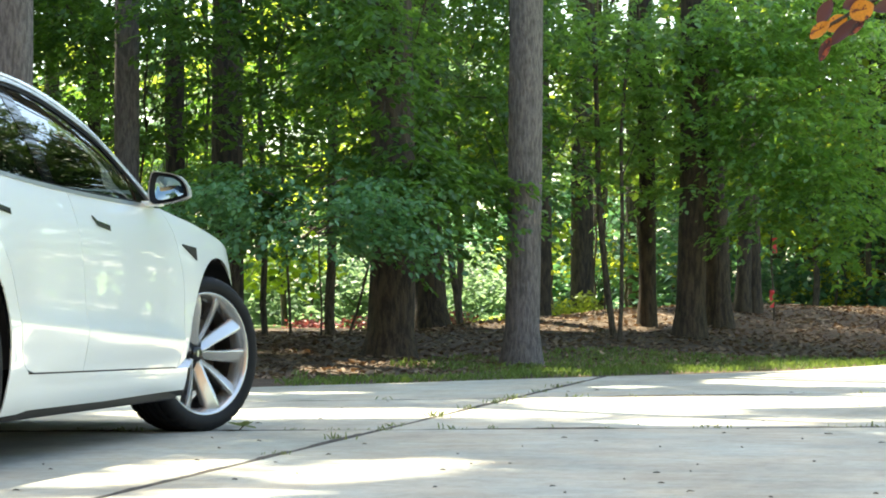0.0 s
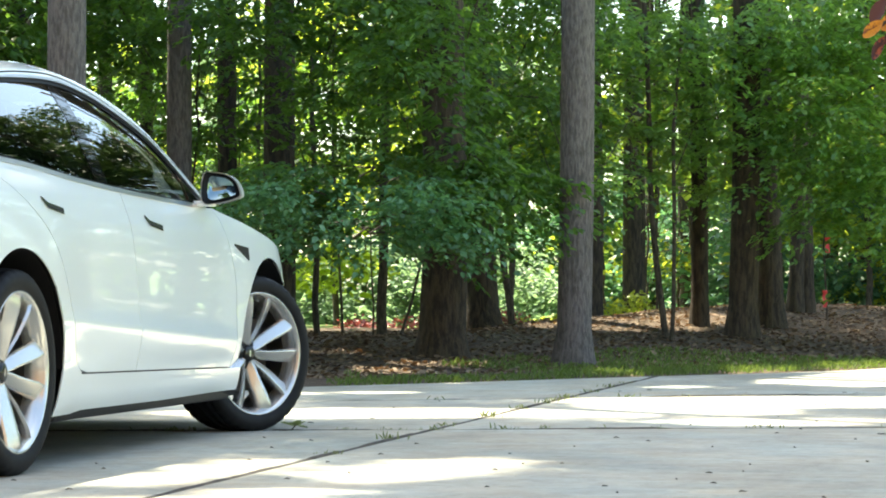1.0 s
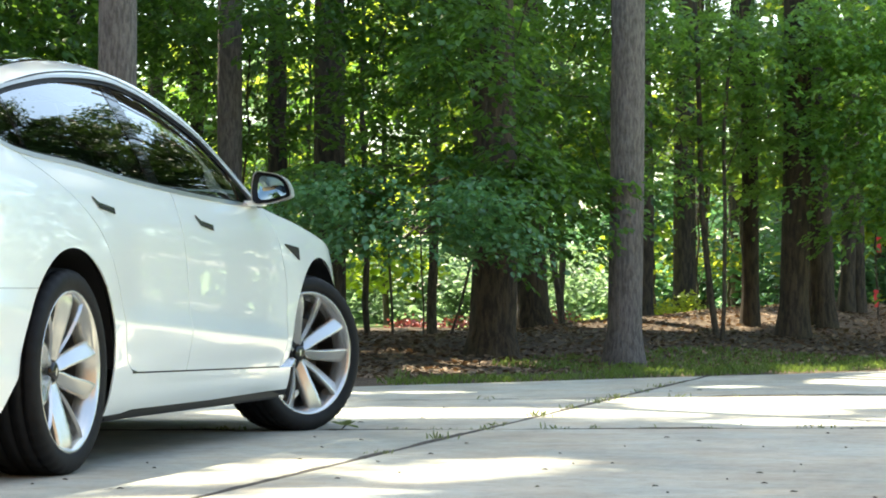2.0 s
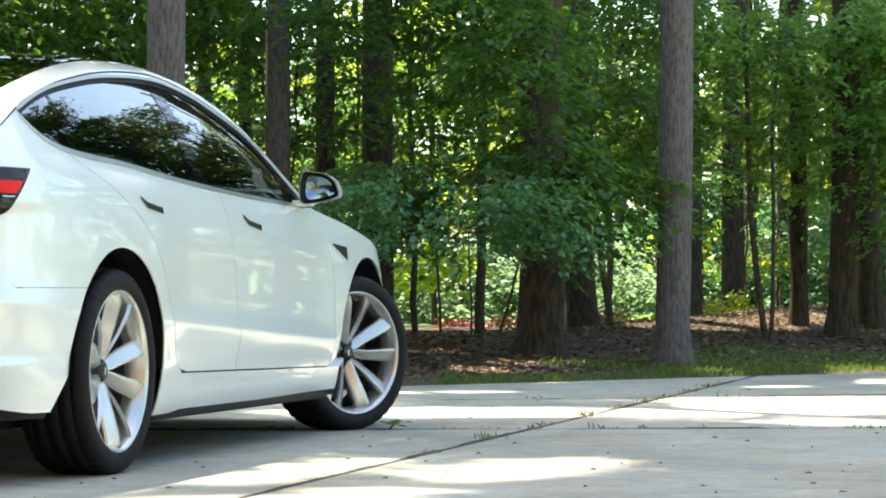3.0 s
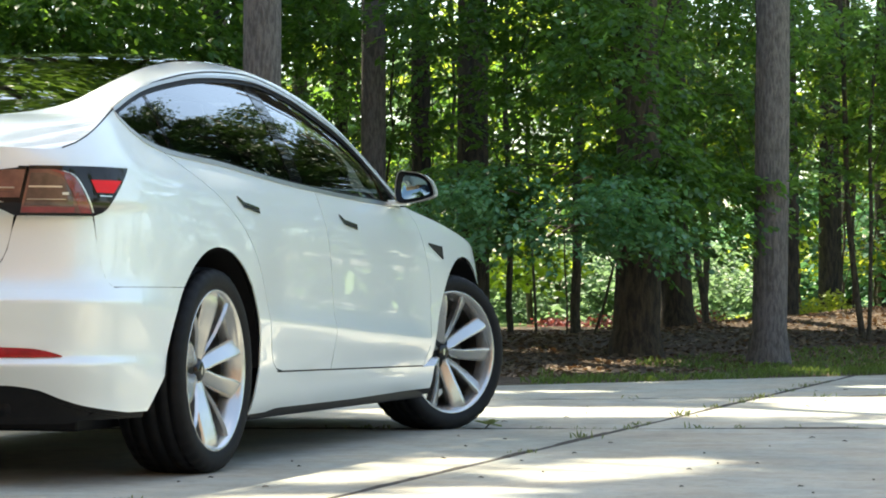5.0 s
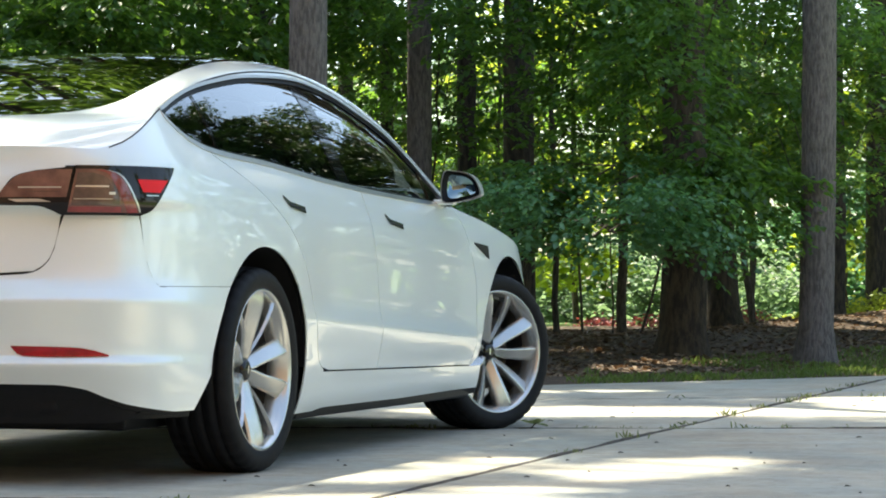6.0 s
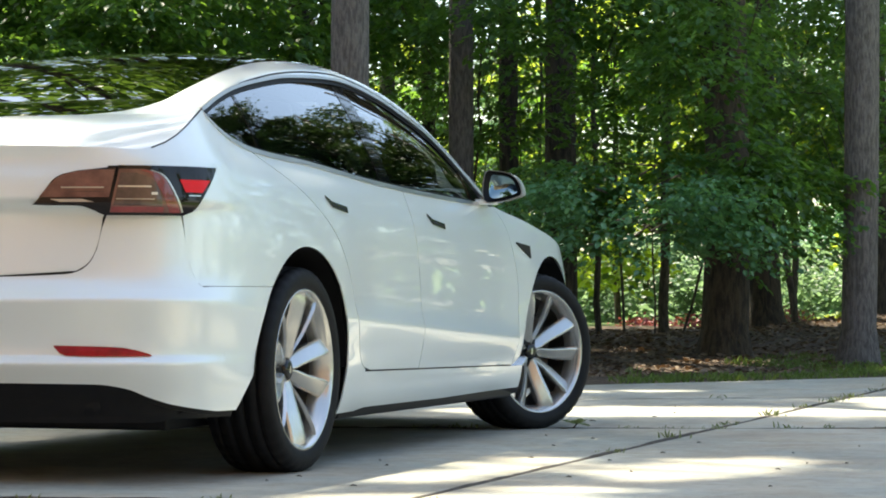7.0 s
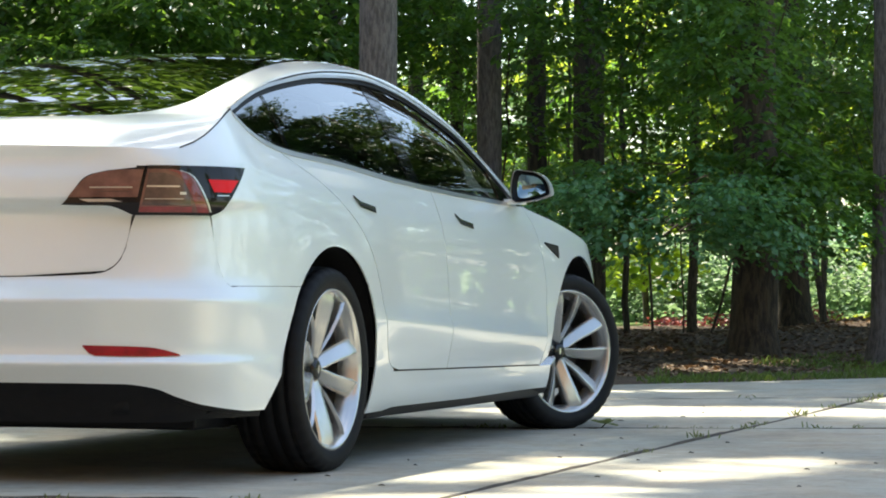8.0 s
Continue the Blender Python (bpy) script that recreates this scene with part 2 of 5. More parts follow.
LAMP_CLEAR = plain("pink_clear_lens", (0.18, 0.072, 0.052), 0.10, coat=0.6, vary=0.5, scale=14)
LAMP_DARK = plain("lamp_dark_bezel", (0.010, 0.007, 0.007), 0.06, spec=0.4)
# the dark blue-green reflection is put into the mirror's tint
MIRROR = plain("darkened_mirror_glass", (0.20, 0.27, 0.29), 0.02, metal=1.0, vary=0.0)
LEATHER = plain("black_seat_leather", (0.02, 0.02, 0.022), 0.5, vary=0.15, scale=12)
CREAM = plain("grey_headliner", (0.35, 0.34, 0.33), 0.8)


# ---------------------------------------------------------------- mesh helpers
def smooth(a, b, x):
    t = np.clip((np.asarray(x, float) - a) / (b - a), 0, 1)
    return t * t * (3 - 2 * t)


def curve(pts):
    """A smooth function through (x, y) pairs."""
    xs, ys = np.array([p[0] for p in pts], float), np.array([p[1] for p in pts], float)
    h = np.diff(xs)
    d = np.diff(ys) / h
    m = np.zeros(len(xs))
    m[0], m[-1] = d[0], d[-1]
    for i in range(1, len(xs) - 1):
        if d[i - 1] * d[i] > 0:
            w1, w2 = 2 * h[i] + h[i - 1], h[i] + 2 * h[i - 1]
            m[i] = (w1 + w2) / (w1 / d[i - 1] + w2 / d[i])

    def f(x):
        x = float(min(max(x, xs[0]), xs[-1]))
        i = int(min(max(np.searchsorted(xs, x) - 1, 0), len(xs) - 2))
        t = (x - xs[i]) / h[i]
        return float(ys[i] * (1 + 2 * t) * (1 - t) ** 2 + h[i] * m[i] * t * (1 - t) ** 2 + ys[i + 1] * t * t * (3 - 2 * t) + h[i] * m[i + 1] * t * t * (t - 1))
    return f


def eased(f, a, b, sigma, odd=True, n=1600):
    """The same function with its bends rounded off over about sigma."""
    xs = np.linspace(a, b, n)
    ys = np.array([f(x) for x in xs])
    k = max(1, int(3 * sigma / (b - a) * n))
    w = np.exp(-0.5 * (np.arange(-k, k + 1) / (k / 3)) ** 2)
    lo, hi = ys[k:0:-1], ys[-2:-k - 2:-1]
    if odd:
        lo, hi = 2 * ys[0] - lo, 2 * ys[-1] - hi
    ys = np.convolve(np.concatenate([lo, ys, hi]), w / w.sum(), "valid")
    return lambda x: float(np.interp(x, xs, ys))


def mesh_from(name, verts, faces, material, soft=True):
    me = bpy.data.meshes.new(name)
    me.from_pydata([tuple(v) for v in verts], [], faces)
    me.materials.append(material)
    if soft:
        me.polygons.foreach_set("use_smooth", [True] * len(me.polygons))
    me.update()
    return me


def part(name, bm, material, parent, label="", soft=True):
    """Links a bmesh (or a finished mesh) as one object under a thing or a part."""
    if isinstance(bm, bmesh.types.BMesh):
        me = bpy.data.meshes.new(name)
        bm.normal_update()
        bm.to_mesh(me)
        bm.free()
        me.materials.append(material)
        if soft:
            me.polygons.foreach_set("use_smooth", [True] * len(me.polygons))
    else:
        me = bm
    ob = new(name, me)
    ob.parent = parent
    if label:
        tagged(ob, label)
    return ob


def empty(name, label, category, group="", m=None):
    ob = new(name)
    ob.empty_display_size = 0.1
    if m is not None:
        ob.matrix_basis = m
    return tagged(ob, label, category, group)


def box_bm(size, centre=(0, 0, 0), bevel=0.0, rot=None, bm=None):
    bm2 = bmesh.new()
    bmesh.ops.create_cube(bm2, size=1)
    bmesh.ops.scale(bm2, vec=size, verts=bm2.verts)
    if bevel:
        bmesh.ops.bevel(bm2, geom=list(bm2.edges), offset=bevel, segments=2, profile=0.6, affect="EDGES")
    if rot is not None:
        bmesh.ops.transform(bm2, matrix=rot, verts=bm2.verts)
    bmesh.ops.translate(bm2, vec=centre, verts=bm2.verts)
    return bm2


def lathe(profile, steps=48, axis="x", tread=False):
    """A turned body: profile of (along axis, radius). tread: cut cross grooves into its outermost ribs."""
    bm = bmesh.new()
    rings = []
    for i in range(steps):
        a = 2 * math.pi * i / steps
        cut = .004 if tread and i % 4 == 0 else 0.0
        rings.append([bm.verts.new((p, (rr := r - (cut if r > .3255 and abs(p) > .035 else 0)) * math.cos(a), rr * math.sin(a))) for p, r in profile])
    for i in range(steps):
        A, B = rings[i], rings[(i + 1) % steps]
        for k in range(len(profile) - 1):
            bm.faces.new((A[k], A[k + 1], B[k + 1], B[k]))
    return bm


def tube_mesh(name, pts, radii, material, sides=10, wobble=0.0, seed=0):
    """A tapered limb along points."""
    rnd = random.Random(seed)
    verts, faces = [], []
    n = len(pts)
    for i, p in enumerate(pts):
        p = Vector(p)
        d = (Vector(pts[min(i + 1, n - 1)]) - Vector(pts[max(i - 1, 0)])).normalized()
        u = d.cross(Vector((0.3, 1, 0.05))).normalized()
        v = d.cross(u)
        for k in range(sides):
            a = 2 * math.pi * k / sides
            r = radii[i] * (1 + wobble * rnd.uniform(-1, 1))
            verts.append(p + (u * math.cos(a) + v * math.sin(a)) * r)
    for i in range(n - 1):
        for k in range(sides):
            a, b = i * sides + k, i * sides + (k + 1) % sides
            faces.append((a, b, b + sides, a + sides))
    faces.append(tuple(range((n - 1) * sides, n * sides)))
    return mesh_from(name, verts, faces, material)


def leaves_mesh(name, centres, size, material, rng, droop=0.35, tilt=0.55, wide=0.33, tip=None):
    """Many small folded leaves, one island each."""
    c = np.asarray(centres, float)
    n = len(c)
    s = (size * rng.uniform(0.6, 1.25, n))[:, None]
    ang = rng.uniform(0, 2 * math.pi, n)
    a = np.stack([np.cos(ang), np.sin(ang), -droop + rng.normal(0, tilt, n) * 0.8], 1) if tip is None else tip + rng.normal(0, 0.25, (n, 3))
    a /= np.linalg.norm(a, axis=1)[:, None]
    up = np.stack([rng.normal(0, tilt, n), rng.normal(0, tilt, n), np.ones(n)], 1)
    b = np.cross(up, a)
    b /= np.linalg.norm(b, axis=1)[:, None] + 1e-9
    nrm = np.cross(a, b)
    w = wide * rng.uniform(0.8, 1.2, n)[:, None]
    fold = 0.12
    v = np.stack([c, c + s * (0.3 * a + w * b + fold * nrm), c + s * (0.7 * a + 0.8 * w * b + fold * nrm), c + s * a,
                  c + s * (0.7 * a - 0.8 * w * b + fold * nrm), c + s * (0.3 * a - w * b + fold * nrm)], 1).reshape(-1, 3)
    base = (np.arange(n) * 6)[:, None]
    loops = np.concatenate([base + np.array([[0, 3, 2, 1]]), base + np.array([[0, 5, 4, 3]])], 1).reshape(-1)
    me = bpy.data.meshes.new(name)
    me.vertices.add(len(v))
    me.vertices.foreach_set("co", v.reshape(-1))
    me.loops.add(len(loops))
    me.loops.foreach_set("vertex_index", loops.astype(np.int32))
    me.polygons.add(2 * n)
    me.polygons.foreach_set("loop_start", np.arange(0, 8 * n, 4, dtype=np.int32))
    me.polygons.foreach_set("loop_total", np.full(2 * n, 4, dtype=np.int32))
    me.materials.append(material)
    me.update(calc_edges=True)
    return me


# ---------------------------------------------------------------- ground
EDGE = [(-14.0, -13.0), (-4.2, 1.9), (-0.33, 8.15), (0.40, 9.08), (1.17, 10.23), (2.05, 11.38), (2.83, 12.46), (3.48, 14.3), (4.6, 17.0), (12.0, 34.0)]
EX, EY = [p[0] for p in EDGE], [p[1] for p in EDGE]


def beyond(x, y):
    """Metres past the pavement's edge, towards the woods, and metres along it."""
    return (x + 0.33) * -0.85 + (y - 8.15) * 0.53, (x + 0.33) * 0.53 + (y - 8.15) * 0.85


def terrain(x, y):
    qd, al = beyond(np.asarray(x, float), np.asarray(y, float))
    top = 0.15 + 0.31 * smooth(-2.8, 1.6, x) - 0.12 * smooth(12, 22, al)
    z = -0.03 + 0.035 * smooth(-0.15, 0.25, qd) + top * smooth(0.3, 6.5, qd)
    z = z - 0.15 * smooth(9, 20, qd) * smooth(-4, 4, -al + 6) + 0.9 * smooth(30, 75, qd)
    lump = 0.03 * np.sin(x * 1.7 + y * 0.6) * np.sin(y * 1.3 - x * 0.4) * smooth(0.5, 3, qd)
    return z + lump


def spot(bearing, dist):
    a = radians(bearing)
    return EYE[0] + dist * math.sin(a), EYE[1] + dist * math.cos(a)


def build_ground():
    fine = np.concatenate([np.linspace(-400, -40, 10)[:-1], np.linspace(-40, -16, 13)[:-1], np.linspace(-16, 16, 129), np.linspace(16, 40, 13)[1:], np.linspace(40, 400, 10)[1:]])
    fy = np.concatenate([np.linspace(-400, -20, 10)[:-1], np.linspace(-20, 4, 25)[:-1], np.linspace(4, 40, 145), np.linspace(40, 90, 26)[1:], np.linspace(90, 700, 14)[1:]])
    verts = [(x, y, float(terrain(x, y))) for y in fy for x in fine]
    w = len(fine)
    faces = [(j * w + i, j * w + i + 1, (j + 1) * w + i + 1, (j + 1) * w + i) for j in range(len(fy) - 1) for i in range(w - 1)]
    ob = new("ground", mesh_from("ground", verts, faces, SOIL))
    tagged(ob, "brown leaf-littered woodland soil, a low bank and rough lawn", "ground", kind="structure")


build_ground()

# ---------------------------------------------------------------- the car
PLAN = [(0, -.985), (.2, -.98), (.4, -.963), (.58, -.925), (.72, -.865), (.82, -.78), (.87, -.68), (.892, -.55), (.901, -.35), (.905, 0), (.907, .5), (.908, 1.0),
        (.908, 1.6), (.907, 2.2), (.905, 2.6), (.902, 2.875), (.894, 3.1), (.868, 3.3), (.80, 3.47), (.66, 3.59), (.45, 3.67), (.22, 3.705), (0, 3.715)]
_len = [0.0]
for _a, _b in zip(PLAN, PLAN[1:]):
    _len.append(_len[-1] + math.dist(_a, _b))
_off = 1.0 - _len[11]
PLAN_S = [v + _off for v in _len]
S_REAR, S_FRONT = PLAN_S[0], PLAN_S[-1]
_px = eased(curve([(s, p[0]) for s, p in zip(PLAN_S, PLAN)]), S_REAR, S_FRONT, .07)
_py = eased(curve([(s, p[1]) for s, p in zip(PLAN_S, PLAN)]), S_REAR, S_FRONT, .07, False)
TUMBLE = [(z, -.037 - .50 * (z - .94) - .10 * (z - .94) ** 2) for z in (.97, 1.0, 1.04, 1.08, 1.12, 1.16, 1.2, 1.24, 1.28, 1.32, 1.36, 1.4, 1.44)]
SIDE_D = curve([(.10, -.10), (.15, -.078), (.19, -.052), (.23, -.037), (.26, -.033), (.29, -.029), (.32, -.0235), (.36, -.0145), (.40, -.0060), (.43, -.0005), (.450, .0030), (.459, .0026), (.475, -.0014), (.495, -.0055), (.52, -.0088), (.55, -.0100), (.59, -.0102), (.63, -.0098), (.68, -.0088),
                (.73, -.0082), (.77, -.0088), (.80, -.0108), (.83, -.0135), (.86, -.0200), (.89, -.0270), (.93, -.0375)] + TUMBLE)
FLARE_D = curve([(.10, -.10), (.15, -.04), (.20, -.022), (.30, -.005), (.45, .005), (.60, .009), (.70, .007), (.76, .002), (.82, -.006), (.88, -.017), (.93, -.0315)] + TUMBLE)
REAR_D = curve([(.10, -.14), (.2, -.09), (.26, -.075), (.31, -.046), (.34, -.026), (.362, -.010), (.372, -.006), (.380, -.014), (.398, -.026), (.43, -.023), (.50, -.004), (.54, .009), (.558, .014), (.566, .010), (.58, .000), (.60, -.014), (.625, -.026), (.66, -.032), (.72, -.038),
                (.80, -.042), (.834, -.036), (.850, -.002), (.95, -.004), (1.0, -.014), (1.022, -.024), (1.06, -.046), (1.12, -.08), (1.2, -.125)])
FRONT_D = curve([(.10, -.10), (.2, -.03), (.3, 0), (.45, 0), (.6, -.03), (.7, -.08), (.78, -.17), (.9, -.4), (1.0, -.6)])


SIDE_D, FLARE_D = eased(SIDE_D, .1, 1.44, .007), eased(FLARE_D, .1, 1.44, .025)
REAR_D, FRONT_D = eased(REAR_D, .1, 1.2, .004), eased(FRONT_D, .1, 1.0, .02)


def shell(s, z, out=0.0):
    """A point of the car's outer skin: s metres along its girth (the same as y on the flank), z metres up."""
    x, y = _px(s), _py(s)
    dx, dy = _px(s + .01) - _px(s - .01), _py(s + .01) - _py(s - .01)
    if s < S_REAR + .03 or s > S_FRONT - .03:
        nx, ny = 0.0, (-1.0 if s < 0 else 1.0)
    else:
        k = math.hypot(dx, dy)
        nx, ny = dy / k, -dx / k
    wr, wf = float(smooth(-.35, -1.15, s)), float(smooth(3.0, 3.9, s))
    fl = max(float(smooth(.72, .22, abs(s))), float(smooth(.75, .25, abs(s - 2.9))))
    zz = z + .048 * (s - 1.2) * float(smooth(.30, .40, z) * smooth(.85, .6, z))
    side = SIDE_D(zz) * (1 - fl) + FLARE_D(z) * fl
    lip = float(smooth(-.95, -1.25, s)) * (.012 * float(smooth(.985, 1.022, z)) - .012 * math.exp(-((z - .965) / .035) ** 2))
    d = side * (1 - wr - wf) + REAR_D(z) * wr + FRONT_D(z) * wf + lip + out
    return Vector((x + nx * d, y + ny * d, z))


def arch(s):
    """The lower edge of the skin over the wheels, or None away from them."""
    for c, rx, z0, rz in ((-.02, .405, .33, .40), (2.89, .405, .33, .41)):
        t = (s - c) / rx
        if abs(t) < 1:
            return z0 + rz * math.sqrt(max(0.0, 1 - t * t)) if abs(t) < .9999 else z0
    return None


def lamp_skin(s, z, out=0.0):
    """The lamp glass: one even bulge between its upper and lower edge."""
    low = max(0.0, .856 - z)
    p = shell(s, max(z, .856), out + .002 - 3.0 * low * low)
    return Vector((p.x, p.y, z))


def pane_skin(s, z, out=0.0):
    """The side glass: barrel-shaped between the belt line and the roof."""
    lo, hi = BELT(s), GLASS_TOP(s)
    v = min(1.0, max(0.0, (z - lo) / max(hi - lo, .02)))
    return shell(s, z, out + .044 * v * (1 - v) * min(1.0, (hi - lo) / .30))


def patch(fn, nu, nv, side, name, material, parent, label="", out=0.0, lip=0.012, us=None, skin=None):
    """A panel of the skin: fn(u, v) gives (s, z); its rim is turned inwards by lip."""
    skin = skin or shell
    us = [i / nu for i in range(nu + 1)] if us is None else us
    nu = len(us) - 1
    verts, faces, back = [], [], {}
    for j in range(nv + 1):
        for u in us:
            s, z = fn(u, j / nv)
            p = skin(s, z, out)
            verts.append((p.x * side, p.y, p.z))
    w = nu + 1
    for j in range(nv):
        for i in range(nu):
            f = (j * w + i, j * w + i + 1, (j + 1) * w + i + 1, (j + 1) * w + i)
            faces.append(f if side > 0 else f[::-1])
    if lip:
        rim = [i for i in range(w)] + [j * w + nu for j in range(1, nv + 1)] + [nv * w + i for i in range(nu - 1, -1, -1)] + [j * w for j in range(nv - 1, 0, -1)]
        sz = [fn(u, j / nv) for j in range(nv + 1) for u in us]
        first = len(verts)
        n = len(rim)
        for d in (0.0, lip):
            for k in rim:
                p = skin(*sz[k], out - d)
                verts.append((p.x * side, p.y, p.z))
        for k in range(n):
            f = (first + k, first + n + k, first + n + (k + 1) % n, first + (k + 1) % n)
            faces.append(f if side > 0 else f[::-1])
    me = mesh_from(name, verts, faces, material)
    if lip:
        ring = nu * nv
        sharp = [p.index >= ring for p in me.polygons]
        me.polygons.foreach_set("use_smooth", [not q for q in sharp])
    return part(name, me, material, parent, label)


def between(sl, sr, zb, zt):
    """(u, v) to (s, z) for a panel with upright edges sl(z), sr(z), a lower edge zb(s) and an upper one zt(s)."""
    def fn(u, v):
        z = zb(1.0) * (1 - v) + zt(1.0) * v
        for _ in range(4):
            s = sl(z) * (1 - u) + sr(z) * u
            z = zb(s) * (1 - v) + zt(s) * v
        return s, z
    return fn


SEAM = curve([(-1.05, .985), (-.88, 1.017), (-.76, 1.073), (-.53, 1.153), (-.15, 1.25), (.41, 1.339), (.67, 1.362), (.935, 1.374), (1.24, 1.346), (1.5, 1.288), (1.73, 1.212), (1.98, 1.06), (2.14, .945)])
GLASS_TOP = curve([(-.53, 1.134), (-.4, 1.172), (-.2, 1.222), (.08, 1.270), (.45, 1.316), (.95, 1.342), (1.24, 1.315), (1.5, 1.255), (1.73, 1.178), (1.95, 1.03), (2.06, .945)])
BELT = curve([(-.53, 1.126), (-.50, 1.096), (-.44, 1.064), (-.26, 1.028), (.19, 1.007), (.715, .971), (1.31, .947), (1.95, .932), (2.2, .927)])
SEAM, GLASS_TOP, BELT = eased(SEAM, -1.05, 2.14, .05), eased(GLASS_TOP, -.53, 2.06, .04), eased(BELT, -.53, 2.2, .025)
DOOR_R = curve([(.28, .72), (.312, .655), (.318, .605), (.33, .563), (.35, .533), (.38, .510), (.42, .490), (.5, .455), (.65, .37), (.785, .242), (.88, .08), (.95, -.085), (1.02, -.28)])
DOOR_M = curve([(.28, 1.19), (.43, 1.18), (.6, 1.16), (.8, 1.10), (.96, 1.05)])
DOOR_F = curve([(.26, 2.34), (.29, 2.37), (.4, 2.41), (.6, 2.40), (.75, 2.34), (.87, 2.25), (.94, 2.14)])
DOOR_Z = curve([(.5, .312), (1.3, .300), (2.4, .284)])
SILL_Z = curve([(.3, .172), (1.3, .178), (2.5, .190)])
BUMP_Z = curve([(-1.7, .312), (-1.08, .308), (-.98, .295), (-.90, .268), (-.80, .244), (-.5, .214), (-.4, .21)])
SHUT = curve([(.627, -1.60), (.632, -1.30), (.640, -1.15), (.66, -1.105), (.69, -1.08), (.75, -1.06), (.81, -1.05), (.95, -1.03), (1.02, -1.02)])
SEAM_Q = curve([(.59, -.70), (.605, -.735), (.63, -.752), (.70, -.775), (.82, -.79), (.96, -.80)])
HOODLINE = curve([(2.10, .942), (2.25, .920), (2.5, .890), (2.7, .862), (2.95, .822), (3.15, .772), (3.3, .715), (3.5, .675), (3.9, .645), (4.6, .635)])
GAP = 0.0028


def LIP_Z(s):
    return 1.022 - .017 * ((s - S_REAR) / (-.93 - S_REAR)) ** 2


def roof_z(x, y, xs, zs, zc):
    t = min(1.0, abs(x) / xs)
    return zs + (zc - zs) * (1 - t ** 2.3) ** 0.62


ROOF_C = curve([(-.98, 1.035), (-.9, 1.05), (-.75, 1.082), (-.62, 1.115), (-.3, 1.235), (0, 1.335), (.3, 1.402), (.6, 1.438), (.95, 1.458), (1.3, 1.455), (1.6, 1.425), (1.9, 1.355), (2.2, 1.23), (2.4, 1.12), (2.6, 1.02)])


ROOF_C = eased(ROOF_C, -.98, 2.6, .06)


def car_side(car, side):
    sl = lambda f, d=0.0: (lambda z: f(z) + d)
    bottom = lambda s: (arch(s) or 0.0)
    # doors
    rear = patch(between(sl(DOOR_R, GAP), sl(DOOR_M, -GAP), lambda s: DOOR_Z(s) + GAP, BELT), 30, 64, side, "rear_door", PAINT, car)
    front = patch(between(sl(DOOR_M, GAP), sl(DOOR_F, -GAP), lambda s: DOOR_Z(s) + GAP, BELT), 30, 64, side, "front_door", PAINT, car)
    # sill
    patch(lambda u, v: ((s := .60 + (2.50 - .60) * u), SILL_Z(s) * (1 - v) + (DOOR_Z(max(.5, s)) - GAP) * v), 24, 6, side, "sill", PAINT, car)
    patch(lambda u, v: ((s := .34 + (2.54 - .34) * u), (SILL_Z(s) - .003) * v + (SILL_Z(s) - .026) * (1 - v)), 16, 2, side, "sill_trim", BLACK, car, "black lower sill trim", out=-.012)
    # rear quarter: over the wheel and up the pillar
    def quarter(u, v):
        def zt(s):
            w = float(smooth(-.550, -.515, s))
            return (SEAM(s) - .002) * (1 - w) + min(SEAM(s) - .002, BELT(max(s, -.53))) * w
        zb = lambda s: max(.600, (arch(s) or 0.0))
        z = .7 + .3 * v
        for _ in range(24):
            a, b = SEAM_Q(z) + .0009, DOOR_R(z) - GAP
            s = a + (b - a) * u
            z = .5 * z + .5 * (zb(s) * (1 - v) + zt(s) * v)
        return s, z
    patch(quarter, 90, 52, side, "rear_quarter_panel", PAINT, car, lip=.005)
    # pillar between window and roof seam, tapering forward as the roof rail's outer band
    patch(lambda u, v: ((s := -.53 + 2.65 * u), (GLASS_TOP(s) + .016) * (1 - v) + (SEAM(s) - .002) * v), 44, 3, side, "roof_side_rail", PAINT, car)
    patch(lambda u, v: ((s := -.90 + 3.0 * u), SEAM(s) - .0055 + .0045 * v), 60, 1, side, "roof_seam", BLACK, car, "thin dark roof seam", out=.0015, lip=0)
    # patch between the arch and the rear door's lower corner
    def dogleg(u, v):
        z = .172 + .428 * v
        t = min(1.0, max(0.0, (z - .33) / .40))
        a = -.02 + .405 * math.sqrt(max(0, 1 - t * t)) - (.03 * (1 - (z - .172) / .158) if z < .33 else 0)
        b = DOOR_R(z) - GAP if z > .315 else .60
        return a + (b - a) * u, z
    patch(dogleg, 8, 30, side, "rear_door_jamb_panel", PAINT, car, lip=.005)
    # front fender
    def fender(u, v):
        zb = lambda s: max(arch(s) or 0.0, DOOR_Z(2.4) + (.33 - DOOR_Z(2.4)) * float(smooth(2.36, 2.485, s)) if s < 2.6 else .52)
        z = .6
        for _ in range(14):
            a, b = DOOR_F(z) + GAP, 3.42
            s = a + (b - a) * u
            z = zb(s) * (1 - v) + (HOODLINE(s) - .002) * v
        return s, z
    patch(fender, 48, 18, side, "front_fender", PAINT, car, lip=.005, us=[i / 48 for i in range(49)])
    # bumpers
    def rear_bumper(u, v):
        s = S_REAR + (-.60 - S_REAR) * u
        lo = BUMP_Z(s)
        top = .6255 if s < -1.59 else None
        if top is None:
            lo_s, hi_s = .627, .81
            if s < -1.05:
                for _ in range(24):
                    mid = (lo_s + hi_s) / 2
                    if SHUT(mid) < s:
                        lo_s = mid
                    else:
                        hi_s = mid
                top = lo_s - GAP
            elif s < -.80:
                top = .812
            else:
                lo_s, hi_s = .598, .82
                for _ in range(24):
                    mid = (lo_s + hi_s) / 2
